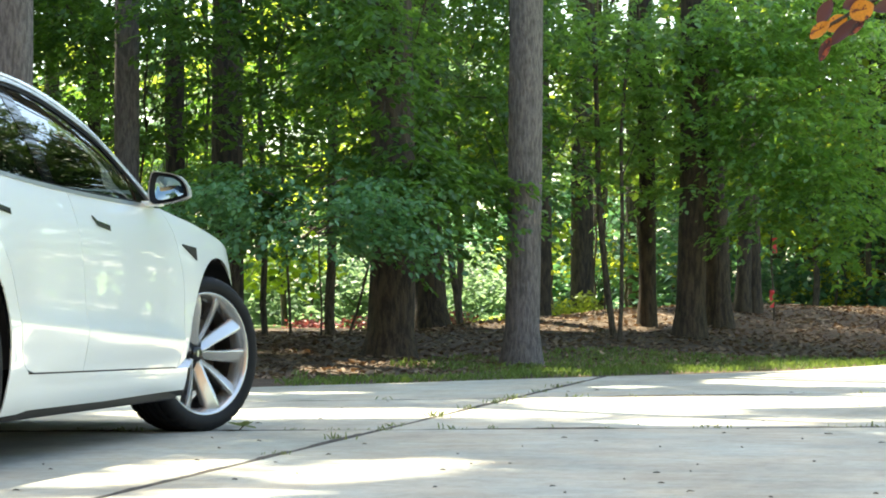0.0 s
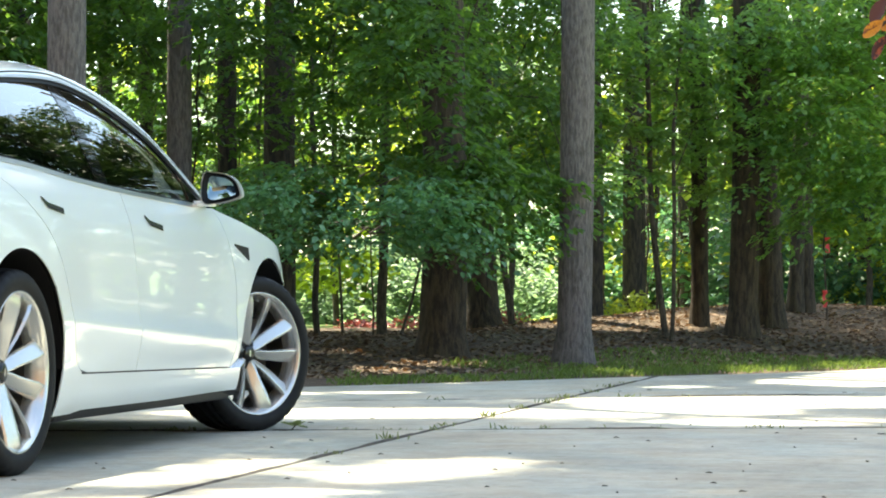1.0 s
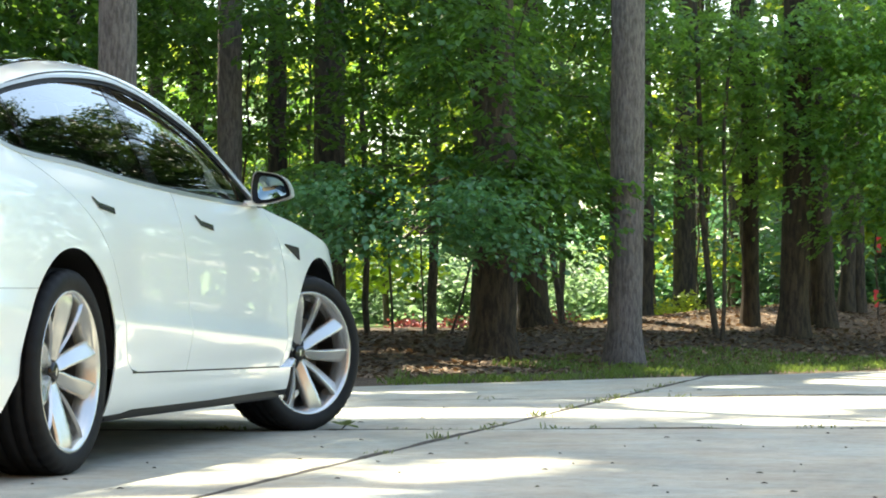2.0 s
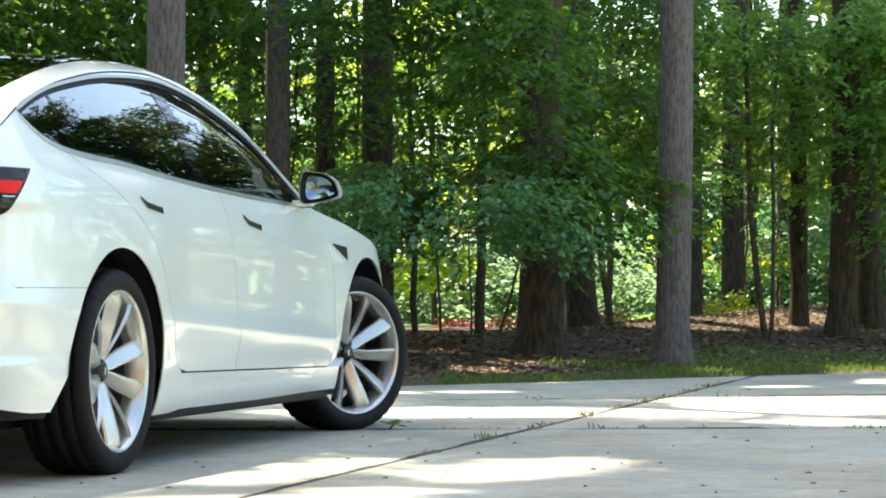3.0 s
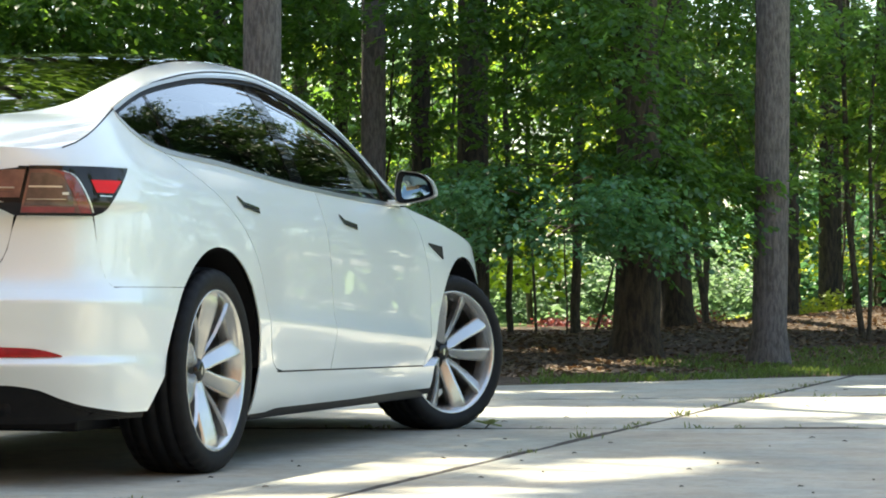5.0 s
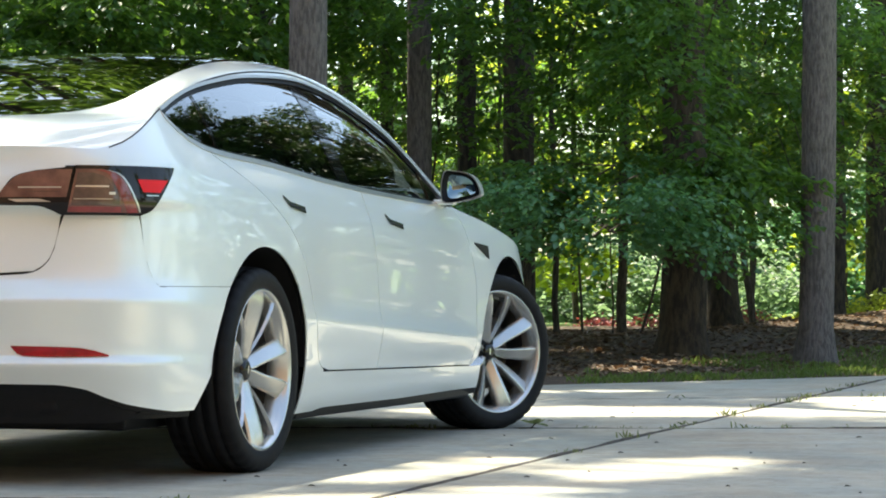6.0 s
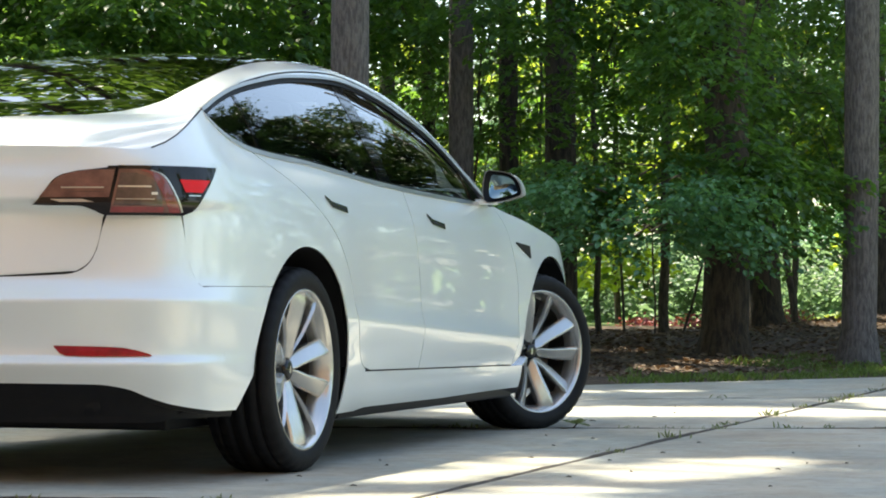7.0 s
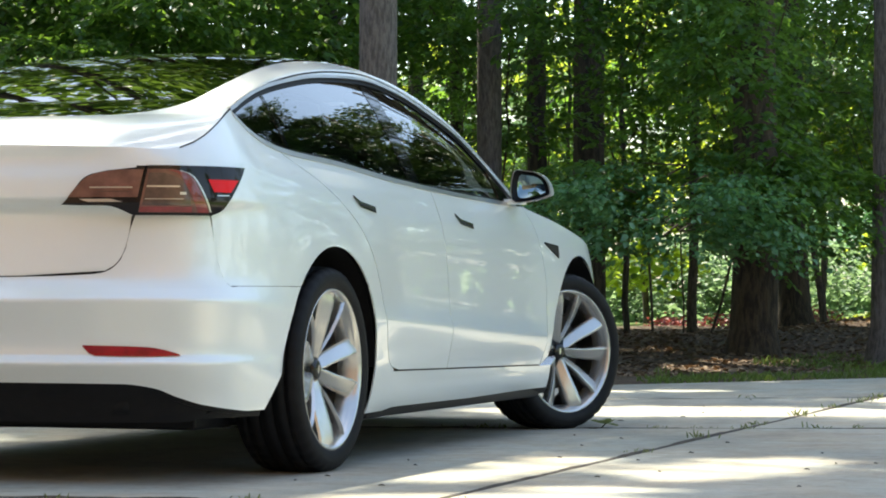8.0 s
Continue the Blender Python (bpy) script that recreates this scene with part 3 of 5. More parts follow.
                    if SEAM_Q(mid) > s:
                        lo_s = mid
                    else:
                        hi_s = mid
                top = lo_s - .0009 if s < -.70 else .5985
        cuts = (lo, .362, .376, .398, .54, .560, .572, .594, top)
        k = min(7, int(v * 8))
        a, b = max(lo, min(cuts[k], top)), max(lo, min(cuts[k + 1], top))
        return s, a + (b - a) * (v * 8 - k)
    patch(rear_bumper, 70, 48, side, "rear_bumper", PAINT, car, lip=0.01)
    def bumper_tail(u, v):
        z = BUMP_Z(-.6) + (.5985 - BUMP_Z(-.6)) * v
        t = min(1.0, max(0.0, (z - .33) / .40))
        b = -.02 - .405 * math.sqrt(max(0, 1 - t * t)) - (.7 * (.33 - z) if z < .33 else 0)
        return -.60 + (b + .60) * u, z
    patch(bumper_tail, 8, 30, side, "rear_bumper_return", PAINT, car, lip=.005)
    patch(lambda u, v: ((s := S_REAR + (-.5 - S_REAR) * u), (BUMP_Z(s) + .004) * v + min(.262, BUMP_Z(s) - .012) * (1 - v)), 30, 5, side, "rear_diffuser", BLACK, car, "black rear diffuser below the bumper", out=-.016)
    patch(lambda u, v: ((s := S_REAR + (-.66 - S_REAR) * u), min(.264, BUMP_Z(s) - .010) * v + (.190 + .045 * float(smooth(-.85, -.66, s))) * (1 - v)), 30, 5, side, "diffuser_skirt", BLACK, car, "black skirt under the diffuser", out=-.034)
    def front_bumper(u, v):
        s = 3.33 + (S_FRONT - 3.33) * u
        return s, .20 + (min(HOODLINE(s), .74 if s < 3.43 else 9) - .003 - .20) * v
    patch(front_bumper, 40, 14, side, "front_bumper", PAINT, car)
    # glass and its trim
    patch(lambda u, v: ((s := -.53 + (-.20 + .53) * u), (BELT(s) + .006) * (1 - v) + (GLASS_TOP(s)) * v), 20, 14, side, "quarter_window", GLASS, car, "dark tinted quarter glass", out=-.012, lip=0, skin=pane_skin)
    patch(lambda u, v: ((s := -.17 + (.86 + .17) * u), (BELT(s) + .006) * (1 - v) + GLASS_TOP(s) * v), 24, 24, side, "rear_window", GLASS, car, "dark tinted rear side glass", out=-.012, lip=0, skin=pane_skin)
    patch(lambda u, v: ((s := .99 + (2.02 - .99) * u), (BELT(s) + .006) * (1 - v) + max(GLASS_TOP(s), BELT(s) + .008) * v), 24, 24, side, "front_window", FRONTGLASS, car, "tinted front side glass", out=-.012, lip=0, skin=pane_skin)
    patch(lambda u, v: ((s := .865 + .12 * u), (BELT(s) + .004) * (1 - v) + (GLASS_TOP(s) + .004) * v), 4, 20, side, "door_pillar_trim", GLOSSBLACK, car, "gloss black pillar trim", out=-.010, skin=pane_skin)
    patch(lambda u, v: ((s := -.20 + .03 * u), (BELT(s) + .004) * (1 - v) + (GLASS_TOP(s) + .004) * v), 2, 14, side, "window_divider", GLOSSBLACK, car, "black window divider", out=-.0105, skin=pane_skin)
    patch(lambda u, v: ((s := -.53 + 2.60 * u), (GLASS_TOP(s) - .010) * (1 - v) + (GLASS_TOP(s) + .007) * v), 44, 2, side, "window_seal", BLACK, car, "black window seal", out=-.006)
    patch(lambda u, v: ((s := -.54 + 2.64 * u), (GLASS_TOP(s) + .006) * (1 - v) + (GLASS_TOP(s) + .017) * v), 44, 2, side, "upper_window_trim", CHROME, car, "satin chrome upper window trim", out=.003)
    patch(lambda u, v: ((s := -.54 + 2.62 * u), (BELT(s) - .007) * (1 - v) + (BELT(s) + .010) * v), 44, 2, side, "belt_trim", CHROME, car, "satin chrome belt line trim", out=.004)
    patch(lambda u, v: ((s := -.52 + 2.56 * u), (BELT(s) + .010) * (1 - v) + (BELT(s) + .017) * v), 44, 1, side, "belt_seal", BLACK, car, "black rubber seal under the glass", out=-.006)
    patch(lambda u, v: ((s := 1.90 + .20 * u), (BELT(s) + .008) * (1 - v) + max(BELT(s) + .012, GLASS_TOP(s) + .01) * v), 6, 3, side, "mirror_sail_panel", GLOSSBLACK, car, "black triangular sail panel", out=-.004)
    # tail lamp, in two pieces either side of the boot's shut line
    row = lambda zb, zt, left, right: (lambda u, v: ((left(z := zb + (zt - zb) * v)) * (1 - u) + right(z) * u, z))
    split = lambda z: -1.036 + .212 * (z - .807)
    tip = curve([(.838, -1.262), (.850, -1.256), (.883, -1.230), (.902, -1.212), (.925, -1.186), (.938, -1.145), (.945, -1.093), (.951, -1.03)])
    low_in = curve([(-1.262, .840), (-1.20, .838), (-1.13, .837), (-1.11, .835), (-1.075, .823), (-1.04, .809), (-1.0, .809)])
    end = curve([(.809, -.80), (.815, -.780), (.825, -.760), (.85, -.737), (.885, -.705), (.92, -.672), (.945, -.648), (.957, -.638)])
    lamp = patch(lambda u, v: ((s := tip(z := .838 + .113 * v) * (1 - u) + (split(z) - .003) * u), low_in(s) * (1 - v) ** 3 + z * (1 - (1 - v) ** 3)), 28, 12, side, "tail_lamp", LAMP_DARK, car, "smoked red wrap-around tail lamp", out=.004, skin=lamp_skin)
    patch(row(.862, .944, lambda z: tip(z) + .008, lambda z: split(z) - .006), 24, 8, side, "lens", LAMP_CLEAR, lamp, "pinkish clear lens", out=.0065, lip=.003, skin=lamp_skin)
    patch(row(.889, .893, lambda z: -1.172, lambda z: -1.045), 12, 1, side, "light_bar", CHROME, lamp, "pale light bar in the lamp", out=.008, lip=.002, skin=lamp_skin)
    patch(row(.878, .880, lambda z: -1.15, lambda z: -1.045), 12, 1, side, "light_bar", LAMP_SMOKE, lamp, "dark bar in the lamp", out=.008, lip=.002, skin=lamp_skin)
    patch(row(.848, .857, lambda z: -1.205 + 3 * (.857 - z), lambda z: -1.11 + 4 * (.857 - z)), 12, 2, side, "reflector_strip", CHROME, lamp, "bright chrome strip in the lamp", out=.0065, lip=.003, skin=lamp_skin)
    outer = patch(row(.809, .957, lambda z: split(z) + .001, end), 30, 14, side, "tail_lamp", LAMP_DARK, car, "smoked red wrap-around tail lamp", out=.004, skin=lamp_skin)
    rim_s = curve([(.817, -.798), (.85, -.812), (.88, -.826), (.912, -.845), (.930, -.862), (.940, -.885), (.946, -.915)])
    oval = curve([(.836, -.872), (.86, -.874), (.895, -.886), (.915, -.902), (.928, -.925), (.935, -.95)])
    patch(row(.817, .946, lambda z: split(z) + .005, lambda z: rim_s(z) - .010), 20, 14, side, "lens", LAMP_CLEAR, outer, "pinkish clear lens", out=.0065, lip=.003, skin=lamp_skin)
    patch(row(.838, .935, lambda z: split(z) + .012, oval), 16, 12, side, "inner_lens", LAMP_SMOKE, outer, "smoked inner reflector", out=.008, lip=.002, skin=lamp_skin)
    patch(row(.818, .834, lambda z: split(z) + .008, lambda z: -.868), 14, 2, side, "red_strip", LAMP_MIDRED, outer, "dull red lower lamp strip", out=.008, lip=.002, skin=lamp_skin)
    patch(row(.817, .944, lambda z: rim_s(z) - .050 + .25 * max(0, z - .90), lambda z: rim_s(z) - .016), 6, 14, side, "red_band", LAMP_MIDRED, outer, "dull red lamp band", out=.008, lip=.002, skin=lamp_skin)
    patch(row(.819, .943, lambda z: rim_s(z) - .009, lambda z: rim_s(z) - .004), 2, 14, side, "lens_edge", CHROME, outer, "pale lens edge", out=.0075, lip=.002, skin=lamp_skin)
    patch(row(.892, .897, lambda z: split(z) + .014, lambda z: -.905), 12, 1, side, "light_bar", CHROME, outer, "pale light bar in the lamp", out=.0095, lip=.002, skin=lamp_skin)
    patch(row(.870, .878, lambda z: -.905, lambda z: -.886), 3, 1, side, "light_bar", CHROME, outer, "pale light bar in the lamp", out=.0095, lip=.002, skin=lamp_skin)
    patch(row(.856, .858, lambda z: split(z) + .016, lambda z: -.895), 12, 1, side, "light_bar", CHROME, outer, "pale light bar in the lamp", out=.0095, lip=.002, skin=lamp_skin)
    patch(row(.879, .917, lambda z: -.793 - .5 * (z - .879), lambda z: -.728 + 1.05 * (z - .879)), 8, 4, side, "side_marker", LAMP_RED, outer, "bright red reflector", out=.0065, lip=.003, skin=lamp_skin)
    patch(row(.868, .871, lambda z: -.782, lambda z: -.736), 6, 1, side, "bezel_line", CHROME, outer, "thin chrome line in the lamp", out=.006, lip=.002, skin=lamp_skin)
    # reflector in the bumper
    rt = curve([(-1.20, .424), (-1.0, .418), (-.94, .408), (-.90, .396)])
    rb = curve([(-1.20, .420), (-1.17, .394), (-1.0, .391), (-.90, .392)])
    patch(lambda u, v: ((s := -1.20 + .30 * u), rb(s) + (rt(s) - rb(s)) * v), 16, 3, side, "rear_reflector", LAMP_DEEP, car, "dark red reflector strip", out=.004)
    # side marker behind the front wheel
    patch(lambda u, v: (2.39 + .175 * u, .790 - .012 * u - (.006 + .046 * u) * (1 - v)), 6, 4, side, "side_repeater", BLACK, car, "small black triangular side camera", out=.005)
    # flush handles
    for name, c, z in (("door_handle", .30, .882), ("door_handle", 1.36, .852)):
        kink = lambda u: z + .010 - .020 * u + .050 * max(0.0, .26 - u)
        thick = lambda u: .0215 - .05 * max(0.0, .22 - u)
        h = patch(lambda u, v: (c - .095 + .19 * u, kink(u) - thick(u) * (1 - v)), 16, 3, side, name, DARKCHROME, rear if c < 1 else front, "flush dark chrome door handle", out=.004)
        patch(lambda u, v: (c - .050 + .14 * u, kink(.24 + .74 * u) - .0145 + .006 * v), 8, 1, side, "handle_recess", BLACK, h, "dark slot under the handle", out=.0055, lip=.001)


def build_car():
    car = empty("car", "pearl white four-door electric sedan parked on the concrete, front wheels turned", "car")
    for side in (1, -1):
        car_side(car, side)
    # decklid top, glass roof and screens: strips between the two roof seams
    def roof_rows(y0, y1, n):
        return [y0 + (y1 - y0) * i / n for i in range(n + 1)]

    def seam_at(y):
        z = SEAM(y)
        p = shell(y, z)
        return abs(p.x), z, p.y - y

    def top_sheet(name, rows, fracs, material, label, drop=0.0, belly=0.0):
        verts, faces = [], []
        for k, y in enumerate(rows):
            xs, zs, dy = seam_at(y)
            push = belly * k / (len(rows) - 1)
            zc = max(ROOF_C(y + push), zs + .004)
            for f in fracs(y):
                verts.append((xs * f, y + push * (1 - f * f) + dy * abs(f) ** 4, roof_z(xs * f, y, xs, zs, zc) - drop))
        w = len(fracs(0.0))
        for j in range(len(rows) - 1):
            for i in range(w - 1):
                faces.append((j * w + i, j * w + i + 1, (j + 1) * w + i + 1, (j + 1) * w + i))
        return part(name, mesh_from(name, verts, faces, material), material, car, label)

    edge = curve([(-.62, .50), (-.58, .66), (-.50, .76), (-.35, .82), (-.1, .855), (.3, .865), (2.2, .87)])
    inner = lambda y: [edge(y) * (-1 + i / 20) for i in range(41)]
    outer = lambda y: [edge(y) + (1 - edge(y)) * (1 - (1 - i / 12) ** 1.8) for i in range(13)]
    rows = roof_rows(-.612, -.4, 12)[:-1] + roof_rows(-.4, 1.46, 40)
    top_sheet("roof_rail", rows, outer, PAINT, "white roof rail")
    top_sheet("roof_rail", rows, lambda y: [-f for f in outer(y)][::-1], PAINT, "white roof rail")
    top_sheet("windscreen_pillar", roof_rows(1.462, 2.13, 20), outer, PAINT, "white windscreen pillar", 0, .45)
    top_sheet("windscreen_pillar", roof_rows(1.462, 2.13, 20), lambda y: [-f for f in outer(y)][::-1], PAINT, "white windscreen pillar", 0, .45)
    top_sheet("glass_roof", roof_rows(-.610, -.4, 12)[:-1] + roof_rows(-.4, 1.45, 36), inner, ROOFGLASS, "dark one-piece glass roof and rear screen", .002)
    top_sheet("windscreen", roof_rows(1.462, 2.13, 20), inner, FRONTGLASS, "tinted windscreen", .002, .45)
    # boot lid: top sheet back to the lip and the upright rear face
    verts, faces = [], []
    fr = [math.copysign(1 - (1 - abs(-1 + i / 40)) ** 2.0, -1 + i / 40) for i in range(81)]
    nrow = 14
    def lip_at(f):
        p = shell(S_REAR + (-.93 - S_REAR) * abs(f), 1.022 - .017 * abs(f) ** 2)
        return Vector((p.x * (1 if f >= 0 else -1), p.y, p.z))

    def front_at(f):
        xs, zs, dy = seam_at(-.612)
        return Vector((xs * f, -.612 + dy * abs(f) ** 4, roof_z(xs * f, -.612, xs, zs, max(ROOF_C(-.612), zs + .004))))

    for j in range(nrow + 1):
        t = j / nrow
        s_e = -.612 - .318 * t
        for f in fr:
            e = shell(s_e, 1.005 + (SEAM(s_e) - 1.005) * (1 - t) if t > .99 else SEAM(s_e))
            e.x *= 1 if f >= 0 else -1
            k = 1 if f >= 0 else -1
            p = front_at(f).lerp(lip_at(f), t) + (e - front_at(k).lerp(lip_at(k), t)) * abs(f) ** 4
            p.z += .016 * math.sin(math.pi * t) * (1 - abs(f) ** 3)
            verts.append(tuple(p))
    w = len(fr)
    faces = [(j * w + i, (j + 1) * w + i, (j + 1) * w + i + 1, j * w + i + 1) for j in range(nrow) for i in range(w - 1)]
    lid = part("boot_lid", mesh_from("boot_lid", verts, faces, PAINT), PAINT, car)
    for side in (1, -1):
        def face(u, v):
            z = .63 + (1.020 - .63) * v
            e = SHUT(z) - GAP
            if z > .815:
                e = -1.04 if z < .957 else -1.035
            s = S_REAR + (e - S_REAR) * u
            return s, .63 + (LIP_Z(s) - .63) * v
        patch(face, 26, 26, side, "boot_lid_panel", PAINT, lid, "rear face of the boot lid", lip=.008)
        # shoulder above the tail lamp
        patch(lambda u, v: ((s := -1.035 + (-.66 + 1.035) * u), .956 + ((SEAM(s) if s > -.93 else LIP_Z(s)) - .956) * v), 20, 6, side, "lamp_shoulder_panel", PAINT, car)
    # bonnet
    verts = []
    nb = 26
    for j in range(nb + 1):
        t = j / nb
        s = 2.10 + (S_FRONT - .30 - 2.10) * t
        p = shell(s, HOODLINE(s))
        for i in range(25):
            f = -1 + i / 12
            y = p.y + (.46 * (1 - t) ** 1.5 + .02) * (1 - f * f)
            verts.append((p.x * f, min(y, 3.70), p.z + (.085 * (1 - t) ** .7 + .01) * (1 - abs(f) ** 2.4)))
    faces = [(j * 25 + i, j * 25 + i + 1, (j + 1) * 25 + i + 1, (j + 1) * 25 + i) for j in range(nb) for i in range(24)]
    part("bonnet", mesh_from("bonnet", verts, faces, PAINT), PAINT, car)
    # dark inner body, floor and wheel housings
    verts, faces = [], []
    ss = [S_REAR + (S_FRONT - S_REAR) * i / 150 for i in range(151)]
    for sgn in (1, -1):
        base = len(verts)
        for s in ss:
            lo = (arch(s) or 0) + .012 if arch(s) else .20
            hi = BELT(s) - .02 if -.6 < s < 2.1 else (.93 if s < 0 else HOODLINE(s) - .03)
            for k in range(7):
                p = shell(s, lo + (max(hi, lo + .01) - lo) * k / 6, -.035)
                verts.append((p.x * sgn, p.y, p.z))
        faces += [(base + i * 7 + k, base + i * 7 + k + 1, base + (i + 1) * 7 + k + 1, base + (i + 1) * 7 + k) for i in range(150) for k in range(6)]
    part("inner_body", mesh_from("inner_body", verts, faces, BLACK), BLACK, car, "black inner body")
    part("floor_pan", box_bm((1.28, 4.0, .06), (0, 1.47, .185), .01), BLACK, car, "black underbody")
    part("floor_pan", box_bm((1.70, 2.06, .05), (0, 1.45, .176), .01), BLACK, car, "black underbody")
    part("rear_underbody", box_bm((1.12, .50, .10), (0, -.58, .262), .03), BLACK, car, "black rear underbody")
    for sgn in (1, -1):
        for c in (-.02, 2.89):
            verts, faces = [], []
            for i in range(25):
                a = math.pi * i / 24
                for x in (.895, .60):
                    verts.append((x * sgn, c + .405 * math.cos(a), .33 + .402 * math.sin(a)))
            faces = [(2 * i, 2 * i + 1, 2 * i + 3, 2 * i + 2) for i in range(24)]
            n = len(verts)
            verts += [(.60 * sgn, c, .33)]
            faces += [(2 * i + 1, n, 2 * i + 3) for i in range(24)]
            part("wheel_housing", mesh_from("wheel_housing", verts, faces, BLACK), BLACK, car, "black wheel housing")
    # cabin
    part("dashboard", box_bm((1.4, .45, .22), (0, 2.0, .84), .06), LEATHER, car, "black dashboard")
    part("parcel_shelf", box_bm((1.3, .5, .04), (0, -.42, 1.02), .015), LEATHER, car, "black parcel shelf")
    for x in (-.37, .37):
        for y, h in ((1.05, 1.0), (.18, .95)):
            part("seat", box_bm((.52, .5, .2), (x, y + .22, .52), .06), LEATHER, car, "black leather seat")
            part("seat_back", box_bm((.50, .14, .62), (x, y - .08, .80), .06, Matrix.Rotation(radians(14), 4, "X")), LEATHER, car, "black leather seat back")
            part("headrest", box_bm((.27, .10, .17), (x, y - .19, h + .19), .045), LEATHER, car, "black headrest")
    part("steering_wheel", lathe([(-.015 + .015 * math.cos(a), .175 + .015 * math.sin(a)) for a in [2 * math.pi * i / 8 for i in range(9)]], 24, "x"), LEATHER, car, "black steering wheel").matrix_basis = pose(-.37, 1.62, .88, 0, 0, 90) @ pose(0, 0, 0, 0, 20, 0)
    for sgn in (1, -1):
        part("inner_pillar", box_bm((.05, .10, .42), (.70 * sgn, .93, 1.12), .02, Matrix.Rotation(radians(-28 * sgn), 4, "Y")), CREAM, car, "grey inner pillar")
    build_wheels(car)
    for sgn in (1, -1):
        build_mirror(car, sgn)
    return car


def wheel_mesh():
    """Meshes of one wheel, its outer face towards +x, axle at the origin."""
    tyre = lathe([(-.115, .262), (-.118, .285), (-.117, .312), (-.105, .327), (-.085, .3325), (-.075, .3335), (-.074, .328), (-.068, .328), (-.067, .3345), (-.03, .336), (-.029, .329), (-.022, .329), (-.021, .336),
                  (.021, .336), (.022, .329), (.029, .329), (.03, .336), (.067, .3345), (.068, .328), (.074, .328), (.075, .3335), (.088, .3325), (.105, .326), (.115, .312), (.1175, .295), (.116, .280), (.110, .266), (.104, .259)], 160, tread=True)
    barrel = lathe([(-.11, .255), (-.09, .235), (-.02, .230), (.035, .2315)], 72)
    rim = lathe([(.033, .233), (.07, .2345), (.09, .245), (.100, .252), (.107, .262), (.110, .264), (.110, .258), (.106, .254), (.098, .248), (.086, .2435), (.05, .2365), (.033, .233)], 72)
    disc = lathe([(-.02, .07), (-.02, .165), (.002, .165), (.002, .07)], 48)
    hub = lathe([(-.05, .075), (.020, .075), (.036, .062), (.042, .040), (.042, .001)], 32)
    cap = lathe([(.040, .034), (.055, .031), (.058, .024), (.058, .0005)], 24)
    return tyre, rim, barrel, disc, hub, cap


def spoke_mesh(mirror):
    """One turbine blade, pointing to +z: narrow at the hub, broad and tilted at the rim."""
    rows = [(.034, .014, .049, .012), (.048, .018, .053, .0172), (.065, .0215, .058, .0220), (.09, .0235, .066, .0325), (.13, .0262, .079, .0455), (.18, .0295, .092, .0580), (.215, .0315, .099, .0670), (.246, .033, .099, .0765)]
    cross = ((-.72, -.046), (-1.0, -.007), (-.80, .003), (-.45, -.0015), (.0, -.008), (.45, -.0145), (.84, -.020), (1.0, -.027), (.8, -.056))
    fine = []
    for (r0, *p), (r1, *q) in zip(rows, rows[1:]):
        fine += [[r0 + (r1 - r0) * t] + [a + (b - a) * t for a, b in zip(p, q)] for t in (0, .5)]
    fine.append(list(rows[-1]))
    n = len(cross)
    verts = [(xo + dx, (sh + hw * k) * mirror, r) for r, hw, xo, sh in fine for k, dx in cross]
    faces = []
    for i in range(len(fine) - 1):
        for k in range(n):
            a, b = i * n + k, i * n + (k + 1) % n
            f = (a, b, b + n, a + n)
            faces.append(f if mirror > 0 else f[::-1])
    faces.append(tuple(range(n)))
    faces.append(tuple(range(len(verts) - n, len(verts))))
    me = mesh_from("spoke", verts, faces, ALLOY, soft=False)
    me.polygons.foreach_set("use_smooth", [2 <= f % n <= 5 for f in range(len(me.polygons))])
    return me


def build_wheels(car):
    tyre, rim, barrel, disc, hub, cap = wheel_mesh()
    first, parts = None, []
    places = [(.783, 0, 0), (-.783, 0, 180), (.783, 2.875, -STEER), (-.783, 2.875, 180 - STEER)]
    spokes = (spoke_mesh(1), spoke_mesh(-1))
    meshes = []
    for bm, name, mt in ((tyre, "tyre", RUBBER), (rim, "rim", ALLOY), (barrel, "barrel", BARREL), (disc, "brake_disc", IRON), (hub, "hub", BLACK), (cap, "hub_cap", GLOSSBLACK)):
        me = bpy.data.meshes.new(name)
        bmesh.ops.recalc_face_normals(bm, faces=bm.faces)
        bm.to_mesh(me)
        bm.free()
        me.materials.append(mt)
        me.polygons.foreach_set("use_smooth", [True] * len(me.polygons))
        meshes.append((name, me))
    badge = bmesh.new()
    for y0, z0, y1, z1 in ((-.004, -.013, .004, .013),):
        vs = [badge.verts.new(p) for p in ((.0588, y0, z0), (.0588, y1, z0), (.0588, y1, z1), (.0588, y0, z1))]
        badge.faces.new(vs)
    bme = bpy.data.meshes.new("badge")
    badge.to_mesh(bme)
    bme.materials.append(ALLOY)
    for n, (x, y, rz) in enumerate(places):
        wheel = new("wheel")
        wheel.parent = car
        tagged(wheel, "silver turbine alloy wheel with a black low-profile tyre")
        wheel.matrix_basis = pose(x, y, .331, WHEEL_ROLL[n] if abs(rz) < 90 else -WHEEL_ROLL[n], 0, 0) if rz == 0 else pose(x, y, .331, 0, 0, rz) @ pose(0, 0, 0, WHEEL_ROLL[n])
        for name, me in meshes:
            part(name, me, None, wheel)
        part("badge", bme, None, wheel, "small silver emblem bar")
        for k in range(5):
            for i, me in enumerate(spokes):
                sp = part("spoke", me, None, wheel)
                sp.matrix_basis = pose(0, 0, 0, 72 * k)
        cal = part("brake_caliper", box_bm((.07, .09, .17), (-.005, -.165, .02), .02), IRON, wheel, "grey brake caliper")


